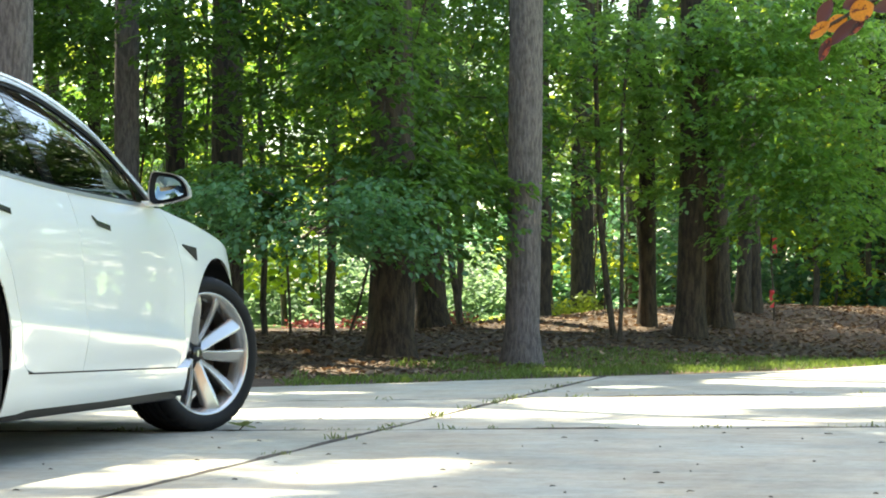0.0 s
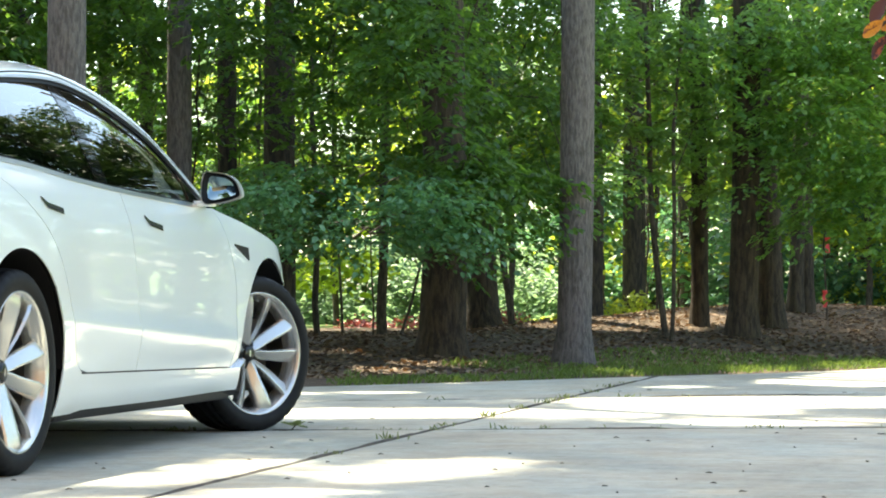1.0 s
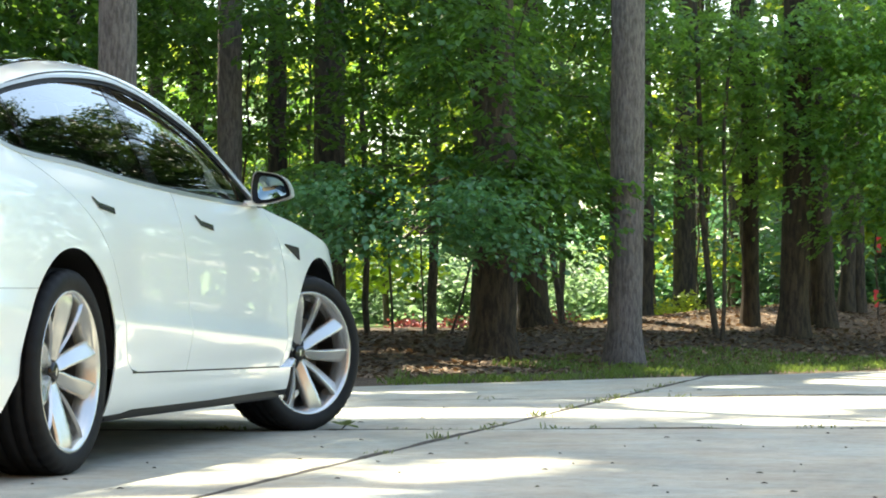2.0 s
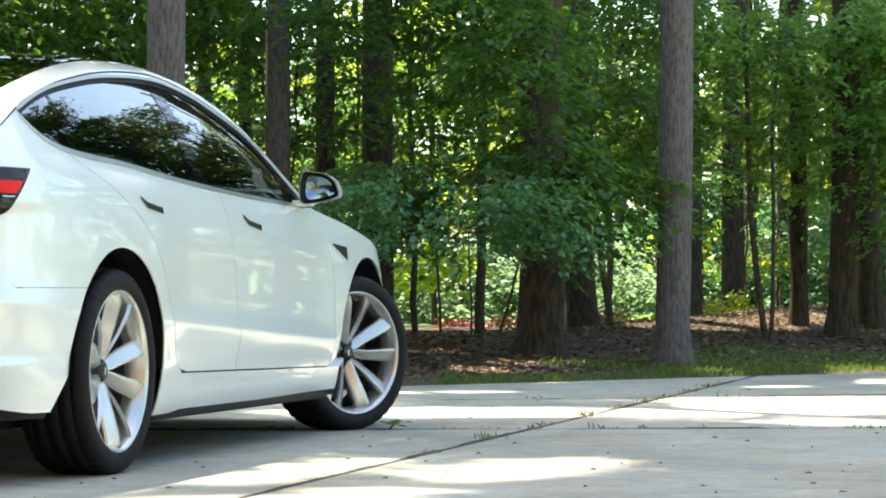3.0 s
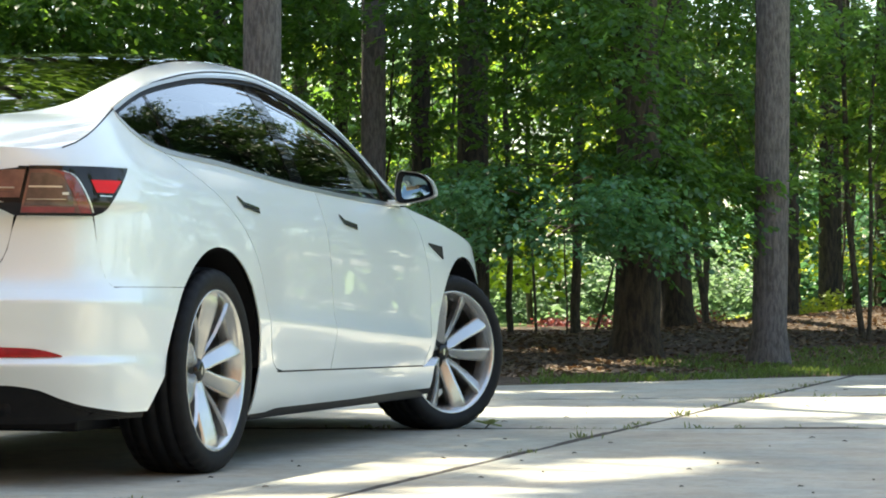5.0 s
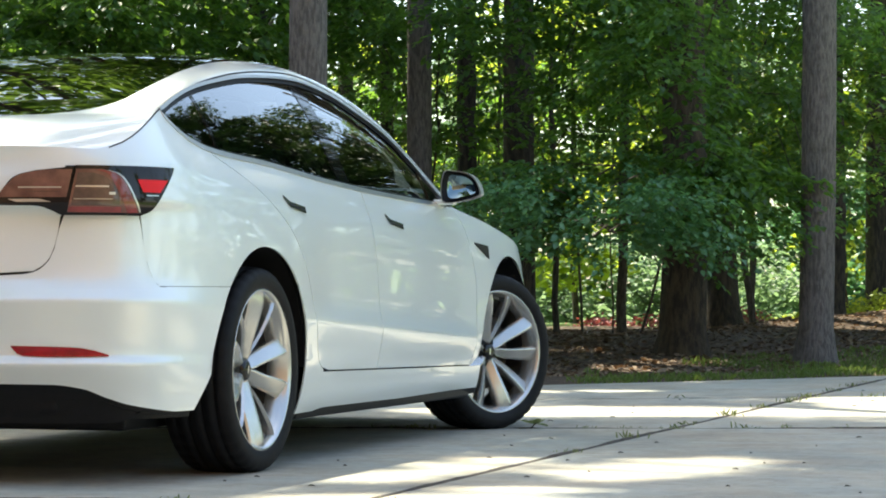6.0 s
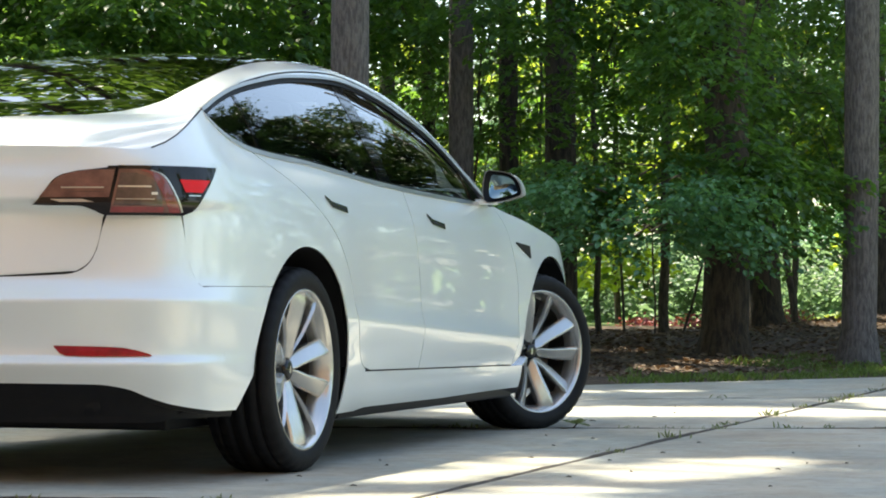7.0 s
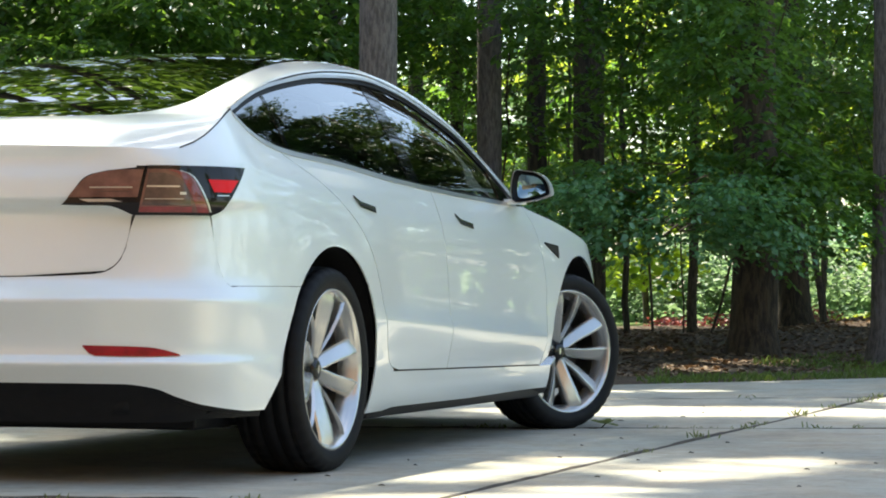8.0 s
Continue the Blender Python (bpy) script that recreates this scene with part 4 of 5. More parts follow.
STEER = 27.0
WHEEL_ROLL = (-18, 10, -4, 30)


def build_mirror(car, sgn):
    glass_pts = [(.0, .0), (.006, .112), (.05, .118), (.10, .108), (.135, .080), (.152, .035), (.140, .014), (.06, -.008)]
    m = new("door_mirror")
    m.parent = car
    tagged(m, "white door mirror with a dark surround")
    m.matrix_basis = Matrix.Translation((.893 * sgn, 1.96, .948))
    def shape(scale, y0, y1, push, material, name, parent, cx=.075, cz=.055, label=""):
        verts, faces = [], []
        ring = []
        rows = [(y0, scale), (y0 + (y1 - y0) * .35, scale * 1.0), (y0 + (y1 - y0) * .75, scale * .82), (y1, scale * .45)] if push else [(y0, scale), (y1, scale)]
        n = len(glass_pts) * 3
        dense = []
        for i in range(len(glass_pts)):
            a, b, c, d = (glass_pts[(i + k - 1) % len(glass_pts)] for k in range(4))
            for t in (0, 1 / 3, 2 / 3):
                dense.append(tuple(.5 * (2 * b[k] + (c[k] - a[k]) * t + (2 * a[k] - 5 * b[k] + 4 * c[k] - d[k]) * t * t + (3 * b[k] - a[k] - 3 * c[k] + d[k]) * t ** 3) for k in (0, 1)))
        for y, sc in rows:
            for px, pz in dense:
                qx = cx + (px - cx) * sc
                verts.append((qx * sgn, y + .22 * (qx - .03) + .03 * (pz - cz) * sc, cz + (pz - cz) * sc))
        for j in range(len(rows) - 1):
            for i in range(n):
                f = (j * n + i, j * n + (i + 1) % n, (j + 1) * n + (i + 1) % n, (j + 1) * n + i)
                faces.append(f)
        faces.append(tuple(range(n)))
        faces.append(tuple(range((len(rows) - 1) * n, len(rows) * n)))
        me = mesh_from(name, verts, faces, material)
        return part(name, me, None, parent, label)
    shape(1.0, 0.0, .13, True, PAINT, "mirror_housing", m, label="white mirror housing")
    shape(.94, -.004, .004, False, BLACK, "mirror_surround", m, label="black mirror surround")
    shape(.70, -.007, -.003, False, MIRROR, "mirror_glass", m, cx=.092, cz=.053, label="mirror glass with a dark reflection put into its tint")
    part("mirror_foot", box_bm((.10, .06, .022), (-.005 * sgn, .03, -.006), .008), PAINT, m, "white mirror foot")


build_car()

# ---------------------------------------------------------------- woods
RNG = np.random.default_rng(7)


def trunk_points(x, y, z0, height, lean, bearing, n, rnd, wander=0.05):
    pts = []
    ox = oy = 0.0
    for i in range(n + 1):
        t = i / n
        ox += rnd.uniform(-wander, wander) * (t > 0)
        oy += rnd.uniform(-wander, wander) * (t > 0)
        pts.append((x + ox + lean * height * t * math.cos(bearing), y + oy + lean * height * t * math.sin(bearing), z0 + height * t))
    return pts


def crown_points(rng, centre, radii, n, clumps, spread, twigs=0):
    """Leaf places gathered in flattened sprays, with gaps between them; with twigs, leaves stand along arching twigs."""
    d = rng.normal(0, 1, (clumps, 3))
    d /= np.linalg.norm(d, axis=1)[:, None]
    c = np.asarray(centre) + d * (rng.uniform(0.15, 1, clumps) ** 0.45)[:, None] * np.asarray(radii)
    k = rng.integers(0, clumps, n)
    if twigs:
        az = rng.uniform(0, 2 * math.pi, (clumps, twigs))
        ln = spread * rng.uniform(1.2, 2.6, (clumps, twigs))
        sag = rng.uniform(.25, .75, (clumps, twigs))
        w = rng.integers(0, twigs, n)
        t = rng.uniform(0, 1, n) ** .7
        a = az[k, w] + .5 * t * (w % 2 - .5)
        r = ln[k, w] * t
        off = np.stack([r * np.cos(a), r * np.sin(a), .12 * r - sag[k, w] * r * r / ln[k, w]], 1)
        off += rng.normal(0, 1, (n, 3)) * np.asarray((.02, .02, .014))
        la = a + rng.choice((-1.0, 1.0), n) * rng.uniform(.35, 1.1, n)
        tips = np.stack([np.cos(la), np.sin(la), -.25 - sag[k, w] * t * .9], 1)
        return c[k] + off, c, tips
    off = rng.normal(0, 1, (n, 3)) * np.asarray((spread, spread, spread * 0.26))
    # sprays droop away from their middle
    off[:, 2] -= 0.25 * np.hypot(off[:, 0], off[:, 1])
    return c[k] + off, c, None


def sunlit(x, y, z):
    """True where a leaf would stand between the sun and one of the chosen sun patches."""
    k = z / SUN_DIR.z
    gx, gy = x - k * SUN_DIR.x, y - k * SUN_DIR.y
    hit = np.zeros(len(gx), bool)
    for cx, cy, rx, ry, turn in SUN_PATCHES:
        c, s = math.cos(turn), math.sin(turn)
        u, v = (gx - cx) * c + (gy - cy) * s, -(gx - cx) * s + (gy - cy) * c
        hit |= (u / rx) ** 2 + (v / ry) ** 2 < 1
    return hit


# sun patches kept clear of leaves: centre on the ground, half-widths, turn
SUN_PATCHES = [(1.40, .30, .22, .80, -.12), (2.10, .58, .31, .72, -.15), (1.90, -.50, .30, .18, .1), (1.75, -1.0, .6, .30, .2), (.9, 4.6, 1.1, .62, .25), (2.2, 5.0, .9, .55, .3), (3.5, 10.6, 1.1, 1.7, -.5), (2.7, 6.5, 1.2, .75, .25), (3.9, 7.6, .5, .5, 0), (2.0, 8.6, .35, .3, 0),
            (4.6, 12.0, 1.6, 3.5, -.5), (3.0, 4.1, .6, .35, .3), (-1.9, 2.6, .9, .6, .2), (.58, -1.05, .24, .15, .1), (1.05, -.65, .13, .26, 0), (.2, 7.2, .5, .25, .5), (.42, 17.4, 1.0, .85, 0), (1.0, 18.8, .55, 1.1, 0), (-1.2, 29.6, 1.7, 1.5, 0), (-.3, 34.0, 1.2, 1.5, 0), (-.40, 10.7, .42, .40, 0), (3.3, 13.6, .7, 1.6, -.4), (2.3, 12.3, .45, .6, -.4), (1.3, 11.2, .35, .4, 0), (2.75, 5.9, 1.0, .45, .3), (-.1, 20.3, .6, .5, 0), (-.6, 22.5, .5, .6, 0), (-.2, 11.6, .45, .45, 0), (-1.5, 12.4, .7, .4, 0)]


def make_tree(name, bearing, dist, dia, label, bark, leaf, group, lean=0.0, leandir=0.0, height=14.0, crown=(6.5, 2.6, 2.6, 3.5), leaves=2200, size=0.30, seed=1, sides=12, limbs=4, shadehole=False, xy=None, shift=None):
    rnd, rng = random.Random(seed), np.random.default_rng(seed)
    x, y = xy if xy else spot(bearing, dist)
    z0 = float(terrain(x, y)) - 0.06 if not (xy and beyond(x, y)[0] < 0) else -0.05
    tree = empty(name, label, "tree", group, Matrix.Translation((x, y, z0)))
    n = 14
    pts = trunk_points(0, 0, 0, height, lean, leandir, n, rnd, (0.012 if bark is PINE else 0.04) if dia > .15 else 0.03)
    radii = [dia / 2 * (1 - 0.5 * i / n) for i in range(n + 1)]
    pts.insert(1, tuple(np.array(pts[0]) * .75 + np.array(pts[1]) * .25))
    radii.insert(1, dia / 2 * 1.02)
    radii[0] *= 1.38
    part("trunk", tube_mesh("trunk", pts, radii, bark, sides, 0.05, seed), bark, tree)
    cz, rx, ry, rz = crown
    centre = np.array((pts[-1][0] * .6, pts[-1][1] * .6, cz + rz * .6)) if shift is None else np.array((*shift, cz + rz * .6))
    fine = size < .1
    lp, clumps, tips = crown_points(rng, centre, (rx, ry, rz), leaves, max(9, leaves // (70 if size > .2 else 150 if fine else 260)), 0.55 if size > .2 else (.26 if leaf is LEAF_SKYLIT else .33 if fine else .42), 9 if fine else 0)
    for k in range(limbs):
        i = rnd.randint(9 if bark is PINE else 5, n - 1)
        a = Vector(pts[i])
        b = Vector(clumps[rnd.randrange(len(clumps))])
        mid = a.lerp(b, .5) + Vector((0, 0, .25))
        part("limb", tube_mesh("limb", [a, mid, b], [radii[i] * .4, radii[i] * .25, .008], bark, 6), bark, tree)
    if shadehole:
        keep = ~sunlit(lp[:, 0] + x, lp[:, 1] + y, lp[:, 2] + z0)
        lp = lp[keep]
        tips = tips[keep] if fine else None
    part("crown", leaves_mesh("crown", lp, size, leaf, rng, .25, .28 if fine else .5, .33, tips), leaf, tree)
    return tree


# mature trunks: bearing, distance, thickness, lean, lean direction, bark
# the last five rows are trees added to shade the foliage on the left
TRUNKS = [(-20.2, 17.0, .26, .0, 0, PINE), (-18.5, 30, .17, .0, 0, OAK), (-17.7, 22, .225, .0, 0, PINE), (-16.65, 27, .22, .0, 0, OAK), (-15.54, 26, .34, .0, 0, OAK),
          (-11.94, 21, .37, .0, 0, OAK), (-11.01, 27, .34, -.03, 0, OAK), (-9.05, 20.4, .275, .012, 0, PINE), (-8.58, 33, .19, .0, 0, OAK), (-7.71, 36, .31, .0, 0, OAK),
          (-6.28, 25.85, .17, -.015, 0, OAK), (-5.36, 24.85, .275, .008, 0, OAK), (-4.72, 26.8, .255, -.03, 0, OAK), (-4.20, 28.9, .16, .02, 0, OAK), (-3.93, 29.2, .15, -.02, 0, OAK), (-2.65, 42, .2, 0, 0, OAK), (-2.35, 43, .14, -.05, 0, OAK),
          (-1.62, 44, .11, 0, 0, OAK), (-1.2, 42, .15, 0, 0, OAK), (-21.4, 25, .24, 0, 0, OAK), (-22.5, 24, .14, .16, 0, OAK), (-25.5, 26, .2, 0, 0, OAK), (-28.5, 22.5, .25, 0, 0, OAK), (-30.5, 26, .3, 0, 0, OAK), (-24.0, 30, .22, 0, 0, OAK), (-19.4, 33, .2, 0, 0, OAK), (-27.0, 28, .2, 0, 0, OAK), (-26.2, 32, .2, 0, 0, OAK), (-29.3, 30, .2, 0, 0, OAK), (-23.4, 28, .18, 0, 0, OAK), (-31.5, 22, .2, 0, 0, OAK)]
for i, (b, d, dia, lean, ldir, bark) in enumerate(TRUNKS):
    lab = "tall pine with grey scaly bark at the pavement's edge" if bark is PINE else "dark-barked woodland tree rising from the leaf litter"
    if bark is PINE and b > -21 and (b < -20 or b > -10):
        make_tree("pine_tree", b, d, dia, lab, bark, LEAF_C, "woodland trees", lean, ldir, 19.0, (16.5, 4.0, 4.4, 1.5), 12500, .14, 100 + i, 20, 6, True, None, (-2.3, 1.4))
        continue
    # unseen crowns: height, shift and leaf count are set to steer shade and reflections
    make_tree("pine_tree" if bark is PINE else "oak_tree", b, d, dia, lab, bark, LEAF_C, "woodland trees", lean, ldir, 20.0 if -9 < b < -3 else 15.0, (13.5 if -9 < b < -3 else 8.0, *((3.4, 3.4) if -19.5 < b < -13.5 else (2.4, 2.4)), 3.4), 900 if b < -20 else 4500 if b < -13.5 else 3000 if b < -7 else 3200, .26 if b < -7 else .15, 100 + i, 18 if d < 28 else 12, 4, True, None, (-4.2, 4.2) if -9 < b < -3 else None)

# thin saplings: bearing, distance, thickness, lean, direction
for i, (b, d, dia, lean, ldir) in enumerate([(-14.67, 27, .07, .0, 0), (-14.12, 28, .03, -.03, 0), (-13.45, 27, .02, 0, 0), (-13.25, 25.5, .105, .0, 0), (-12.9, 26, .03, .28, 0), (-10.38, 29, .08, -.12, 0), (-7.0, 24.4, .065, -.08, 0),
                                            (-6.9, 24.2, .045, .03, 0), (-7.2, 29.5, .03, .0, 0), (-4.4, 30, .035, .16, 0), (-3.0, 40, .06, 0, 0), (-11.6, 30, .05, 0, 0), (-16.0, 30, .06, 0, 0)]):
    make_tree("sapling", b, d, dia, "thin dark sapling in the woodland", TWIG, LEAF_A, "saplings", lean, ldir, 5.5, (2.3, 1.0, 1.0, 1.3), 500, .085, 300 + i, 8, 3, True)

# leafy understory at the wood's edge: bearing, distance, crown base, half-width, half-height, leaves
UNDER = [(-18.2, 31, 1.2, 1.4, 1.0, 1900), (-16.1, 30.5, 1.2, 1.3, .9, 1700), (-18.7, 22.5, 2.75, 1.0, .4, 1300), (-17.3, 21.8, 2.78, 1.2, .42, 1700), (-15.6, 21.2, 2.72, 1.2, .45, 1700), (-13.9, 21.5, 2.62, 1.0, .45, 1300), (-19.3, 29.5, 2.3, 1.3, 1.0, 2400), (-20.6, 30, 1.8, 1.3, 1.2, 2400),
         (-26.5, 20.0, 1.6, 1.8, 1.6, 4200), (-24.6, 21.0, 1.9, 1.6, 1.4, 3600), (-22.6, 23.5, 2.0, 1.3, 1.3, 2300), (-15.3, 19.4, .92, .9, .28, 1000), (-14.9, 22.5, 1.7, 1.2, .5, 1200), (-14.4, 19.8, 1.18, .8, .34, 800), (-13.6, 19.4, 1.0, .9, .26, 1400), (-14.7, 22.0, 2.3, 1.3, .8, 1500), (-12.5, 19.6, .88, .6, .2, 1000), (-10.4, 22.5, 2.75, 1.0, .42, 1500), (-27.2, 21, 2.35, 1.3, .5, 1900), (-25.2, 21, 2.4, 1.3, .5, 1900), (-23.2, 21.5, 2.5, 1.2, .45, 1600), (-21.3, 22, 2.6, 1.0, .4, 1000),
         (-13.2, 21.5, 2.0, 1.1, 1.0, 1700), (-10.6, 23.5, 1.35, 1.1, .7, 2300), (-10.3, 24.5, 2.2, 1.2, 1.1, 2600), (-8.0, 24.0, 1.9, 1.3, 1.2, 1600), (-6.6, 25.5, 1.8, 1.3, 1.2, 1900), (-5.2, 25.0, 1.7, 1.2, 1.2, 3200),
         (-4.0, 24.5, 1.35, 1.2, 1.2, 3600), (-2.7, 24.5, 1.3, 1.2, 1.3, 3900), (-1.4, 24.5, 1.2, 1.3, 1.5, 3900), (-16.4, 28.5, 1.3, 1.1, .8, 1500), (-18.6, 32.0, 1.2, 1.2, .8, 1300), (-19.6, 24, 2.8, .9, .6, 1100), (-17.0, 28.5, 2.2, 1.2, .9, 1500), (-11.5, 22.4, 2.1, 1.0, .6, 1300), (-12.5, 20.2, 2.3, .7, .35, 700), (-11.2, 22.8, 1.4, .9, .45, 1500), (-18.4, 29, 1.6, 1.3, 1.2, 1800), (-20.8, 23, 2.2, 1.1, .9, 1900), (-9.3, 27, 2.0, 1.5, 1.2, 1500), (-7.3, 28, 1.7, 1.5, .9, 1300),
         (-12.7, 20.1, 1.75, .55, .55, 1300), (-12.0, 20.1, 1.15, .55, .42, 1200), (-11.2, 20.0, 1.2, .5, .25, 900), (-10.8, 20.2, 1.12, .4, .2, 600), (-12.2, 20.0, 2.75, .7, .3, 800),
         (-13.3, 20.3, 1.05, .7, .26, 1100), (-11.4, 20.4, .98, .5, .18, 700), (-14.4, 20.5, 1.05, .6, .26, 900), (-15.4, 20.5, 1.15, .6, .26, 800)]
for i, (b, d, cz, rx, rz, n) in enumerate(UNDER):
    if -14.6 < b < -11 and d > 20:
        n = int(n * .8)
    if b < -14.4 and d > 27:
        n = int(n * .6)
    tb, td = min(((q[0], q[1]) for q in TRUNKS if q[2] > .18), key=lambda q: abs(q[0] - b) + .05 * abs(q[1] - d))
    cx, cy = spot(b, d)
    tx, ty = spot(tb, td + .9)
    # distance and bearing pick the leaf copy that has its light put into the colour
    make_tree("understory_tree", tb, td + .9, .03, "young broadleaf tree with layered green sprays", TWIG, LEAF_SKYLIT if d < 20 else (LEAF_LIT if b > -8.5 else LEAF_A), "understory trees", 0, 0, cz + rz * 1.6, (cz, rx, rx * .8, rz), int(n * (1.65 if d < 20 else 1.75)), .058 if d < 20 else .066, 400 + i, 8, 6, True, None, (cx - tx, cy - ty))

# trees added so that their tall unseen crowns keep the deep wood in shade
for i, (b, d) in enumerate(((-8.6, 43), (-6.6, 41), (-4.6, 43), (-5.6, 50), (-3.4, 50), (-7.4, 50))):
    make_tree("oak_tree", b, d, .3, "dark-barked woodland tree rising from the leaf litter", OAK, LEAF_C, "woodland trees", 0, 0, 14.0, (7.0, 3.0, 3.0, 2.2), 480, .5, 150 + i, 10, 4, True)

# mid-height crowns of the wood behind the car
for i, (b, d) in enumerate(((-20.5, 29), (-22.3, 27), (-24.2, 28), (-26.0, 26), (-28.0, 27), (-30.0, 26), (-32.0, 27))):
    make_tree("oak_tree", b, d, .22, "dark-barked woodland tree rising from the leaf litter", OAK, LEAF_C, "woodland trees", 0, 0, 9.0, (3.6, 2.2, 2.2, 2.6), 850, .26, 170 + i, 10, 4, True)

# the wood goes on along the drive, past the view
for i, b in enumerate((11.5, 14, 17, 20, 24, 28, 33)):
    make_tree("edge_tree", b, 36 + (i % 3) * 4, .3, "tall leafy tree at the wood's edge along the drive", OAK, LEAF_C, "edge trees", 0, 0, 15.0, (1.4 if b < 9 else 1.0, 3.4, 3.4, 6.6 + (i % 3) * .5 if b < 9 else 10.5), 3400, .25, 460 + i, 10, 5)

for i, (az, d, top) in enumerate(((6.6, 29, 11.6), (8.6, 32, 14.6), (12.0, 29, 17.4), (14.5, 31, 20.0), (17.0, 30, 20.0))):
    make_tree("edge_tree", 0, 0, .3, "tall leafy tree at the wood's edge along the drive", OAK, LEAF_SHADE_SIDE, "edge trees", 0, 0, top - 1.5, (1.0 + top * .16, 2.1, 2.1, top * .46), 20000, .145, 440 + i, 10, 5, False, (.7 + d * math.sin(radians(az)), .3 + d * math.cos(radians(az))))

# backing crowns added to close sky gaps in the window reflections
for i, (az, d, top) in enumerate(((5.0, 39, 11.5), (7.2, 41, 15.0), (10.2, 40, 19.5), (13.2, 40, 23.0), (16.0, 41, 24.0))):
    make_tree("edge_tree", 0, 0, .3, "tall leafy tree at the wood's edge along the drive", OAK, LEAF_SHADE_SIDE, "edge trees", 0, 0, top - 1.5, (1.0 + top * .14, 2.6, 2.6, top * .45), 2600, .42, 430 + i, 10, 5, False, (.7 + d * math.sin(radians(az)), .3 + d * math.cos(radians(az))))

# sunlit growth behind
for i in range(20):
    b = -29 + 30 * (i + .5) / 20 + RNG.uniform(-.6, .6)
    d = RNG.uniform(36, 50)
    if -16.8 < b < -9:
        d = 35 + (d - 36) * .25
    # darker bearings take the shade-green leaf, the rest the copy coloured as sunlit
    make_tree("sunlit_tree", b, d, .10, "sunlit yellow-green young tree deep in the wood", TWIG, LEAF_SUNLIT if b > -13.5 or i % 2 == 0 else LEAF_A, "sunlit trees", 0, 0, 6.5, (1.4 + RNG.uniform(0, .8), 2.2, 2.2, 2.6), 2000, .18, 500 + i, 8, 4, True)
for i, b in enumerate((0, 2.8, 5.5, 8, 11, 14.5, 18.5, 23, 27)):
    make_tree("edge_tree", b, 50 + (i % 2) * 5, .3, "tall leafy tree at the wood's edge along the drive", OAK, LEAF_C, "edge trees", 0, 0, 17.0, (1.0, 4.4, 4.4, 8.0), 3000, .34, 480 + i, 10, 5)
# unseen thicket added to block the low sky that the doors would mirror
for i, az in enumerate((13, 17, 21, 25, 29, 33, 38, 43, 49, 56)):
    d = 44 + (i % 3) * 3
    make_tree("thicket_tree", 0, 0, .1, "unseen dark thicket added to keep low sky out of the door reflections", OAK, LEAF_SHADE_SIDE, "thicket", 0, 0, 4.0, (.0, 2.8, 2.2, 3.2), 1600, .38, 940 + i, 8, 3, False, (.7 + d * math.sin(radians(az)), .3 + d * math.cos(radians(az))))
# bright backlit patches: their sun is put into the lime leaf colour
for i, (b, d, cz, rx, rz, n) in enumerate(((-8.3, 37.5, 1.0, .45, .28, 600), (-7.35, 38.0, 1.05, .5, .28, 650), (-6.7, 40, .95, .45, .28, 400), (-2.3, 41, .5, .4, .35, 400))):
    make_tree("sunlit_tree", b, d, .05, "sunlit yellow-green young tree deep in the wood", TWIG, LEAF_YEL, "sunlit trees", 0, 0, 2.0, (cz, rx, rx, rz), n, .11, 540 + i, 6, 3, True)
# low growth that closes the view between the trunks, haze and shade in its leaf colours
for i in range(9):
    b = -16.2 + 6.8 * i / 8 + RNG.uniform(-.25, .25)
    make_tree("pale_thicket", b, RNG.uniform(45, 53), .06, "pale sunlit thicket beyond the trunks, haze put into its leaves", TWIG, LEAF_HAZED, "thicket", 0, 0, 2.0, (-.1, 1.4, 1.0, 1.35), 1700, .14, 580 + i, 6, 3)
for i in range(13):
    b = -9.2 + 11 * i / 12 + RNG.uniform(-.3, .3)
    make_tree("thicket_tree", b, RNG.uniform(46, 55), .08, "bluish-green thicket far back in the wood, shade and haze in its leaves", TWIG, FAR_SHADE, "thicket", 0, 0, 3.0, (.1, 1.6, 1.2, 1.9), 1500, .16, 560 + i, 6, 3)
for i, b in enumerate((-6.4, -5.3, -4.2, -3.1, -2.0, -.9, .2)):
    make_tree("thicket_tree", b, 39 + (i % 2) * 2, .08, "bluish-green thicket far back in the wood, shade and haze in its leaves", TWIG, FAR_SHADE, "thicket", 0, 0, 2.6, (-.1, 1.1, 1.0, 1.5), 1400, .15, 590 + i, 6, 3, True)
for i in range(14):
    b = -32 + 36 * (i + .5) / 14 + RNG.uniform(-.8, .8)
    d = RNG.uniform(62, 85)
    make_tree("far_tree", b, d, .3, "pale green tree beyond the wood, haze put into its leaves", OAK, LEAF_HAZED, "far trees", 0, 0, 13.0, (.8, 4.2, 4.2, 5.0), 1600, .56, 600 + i, 8, 4)

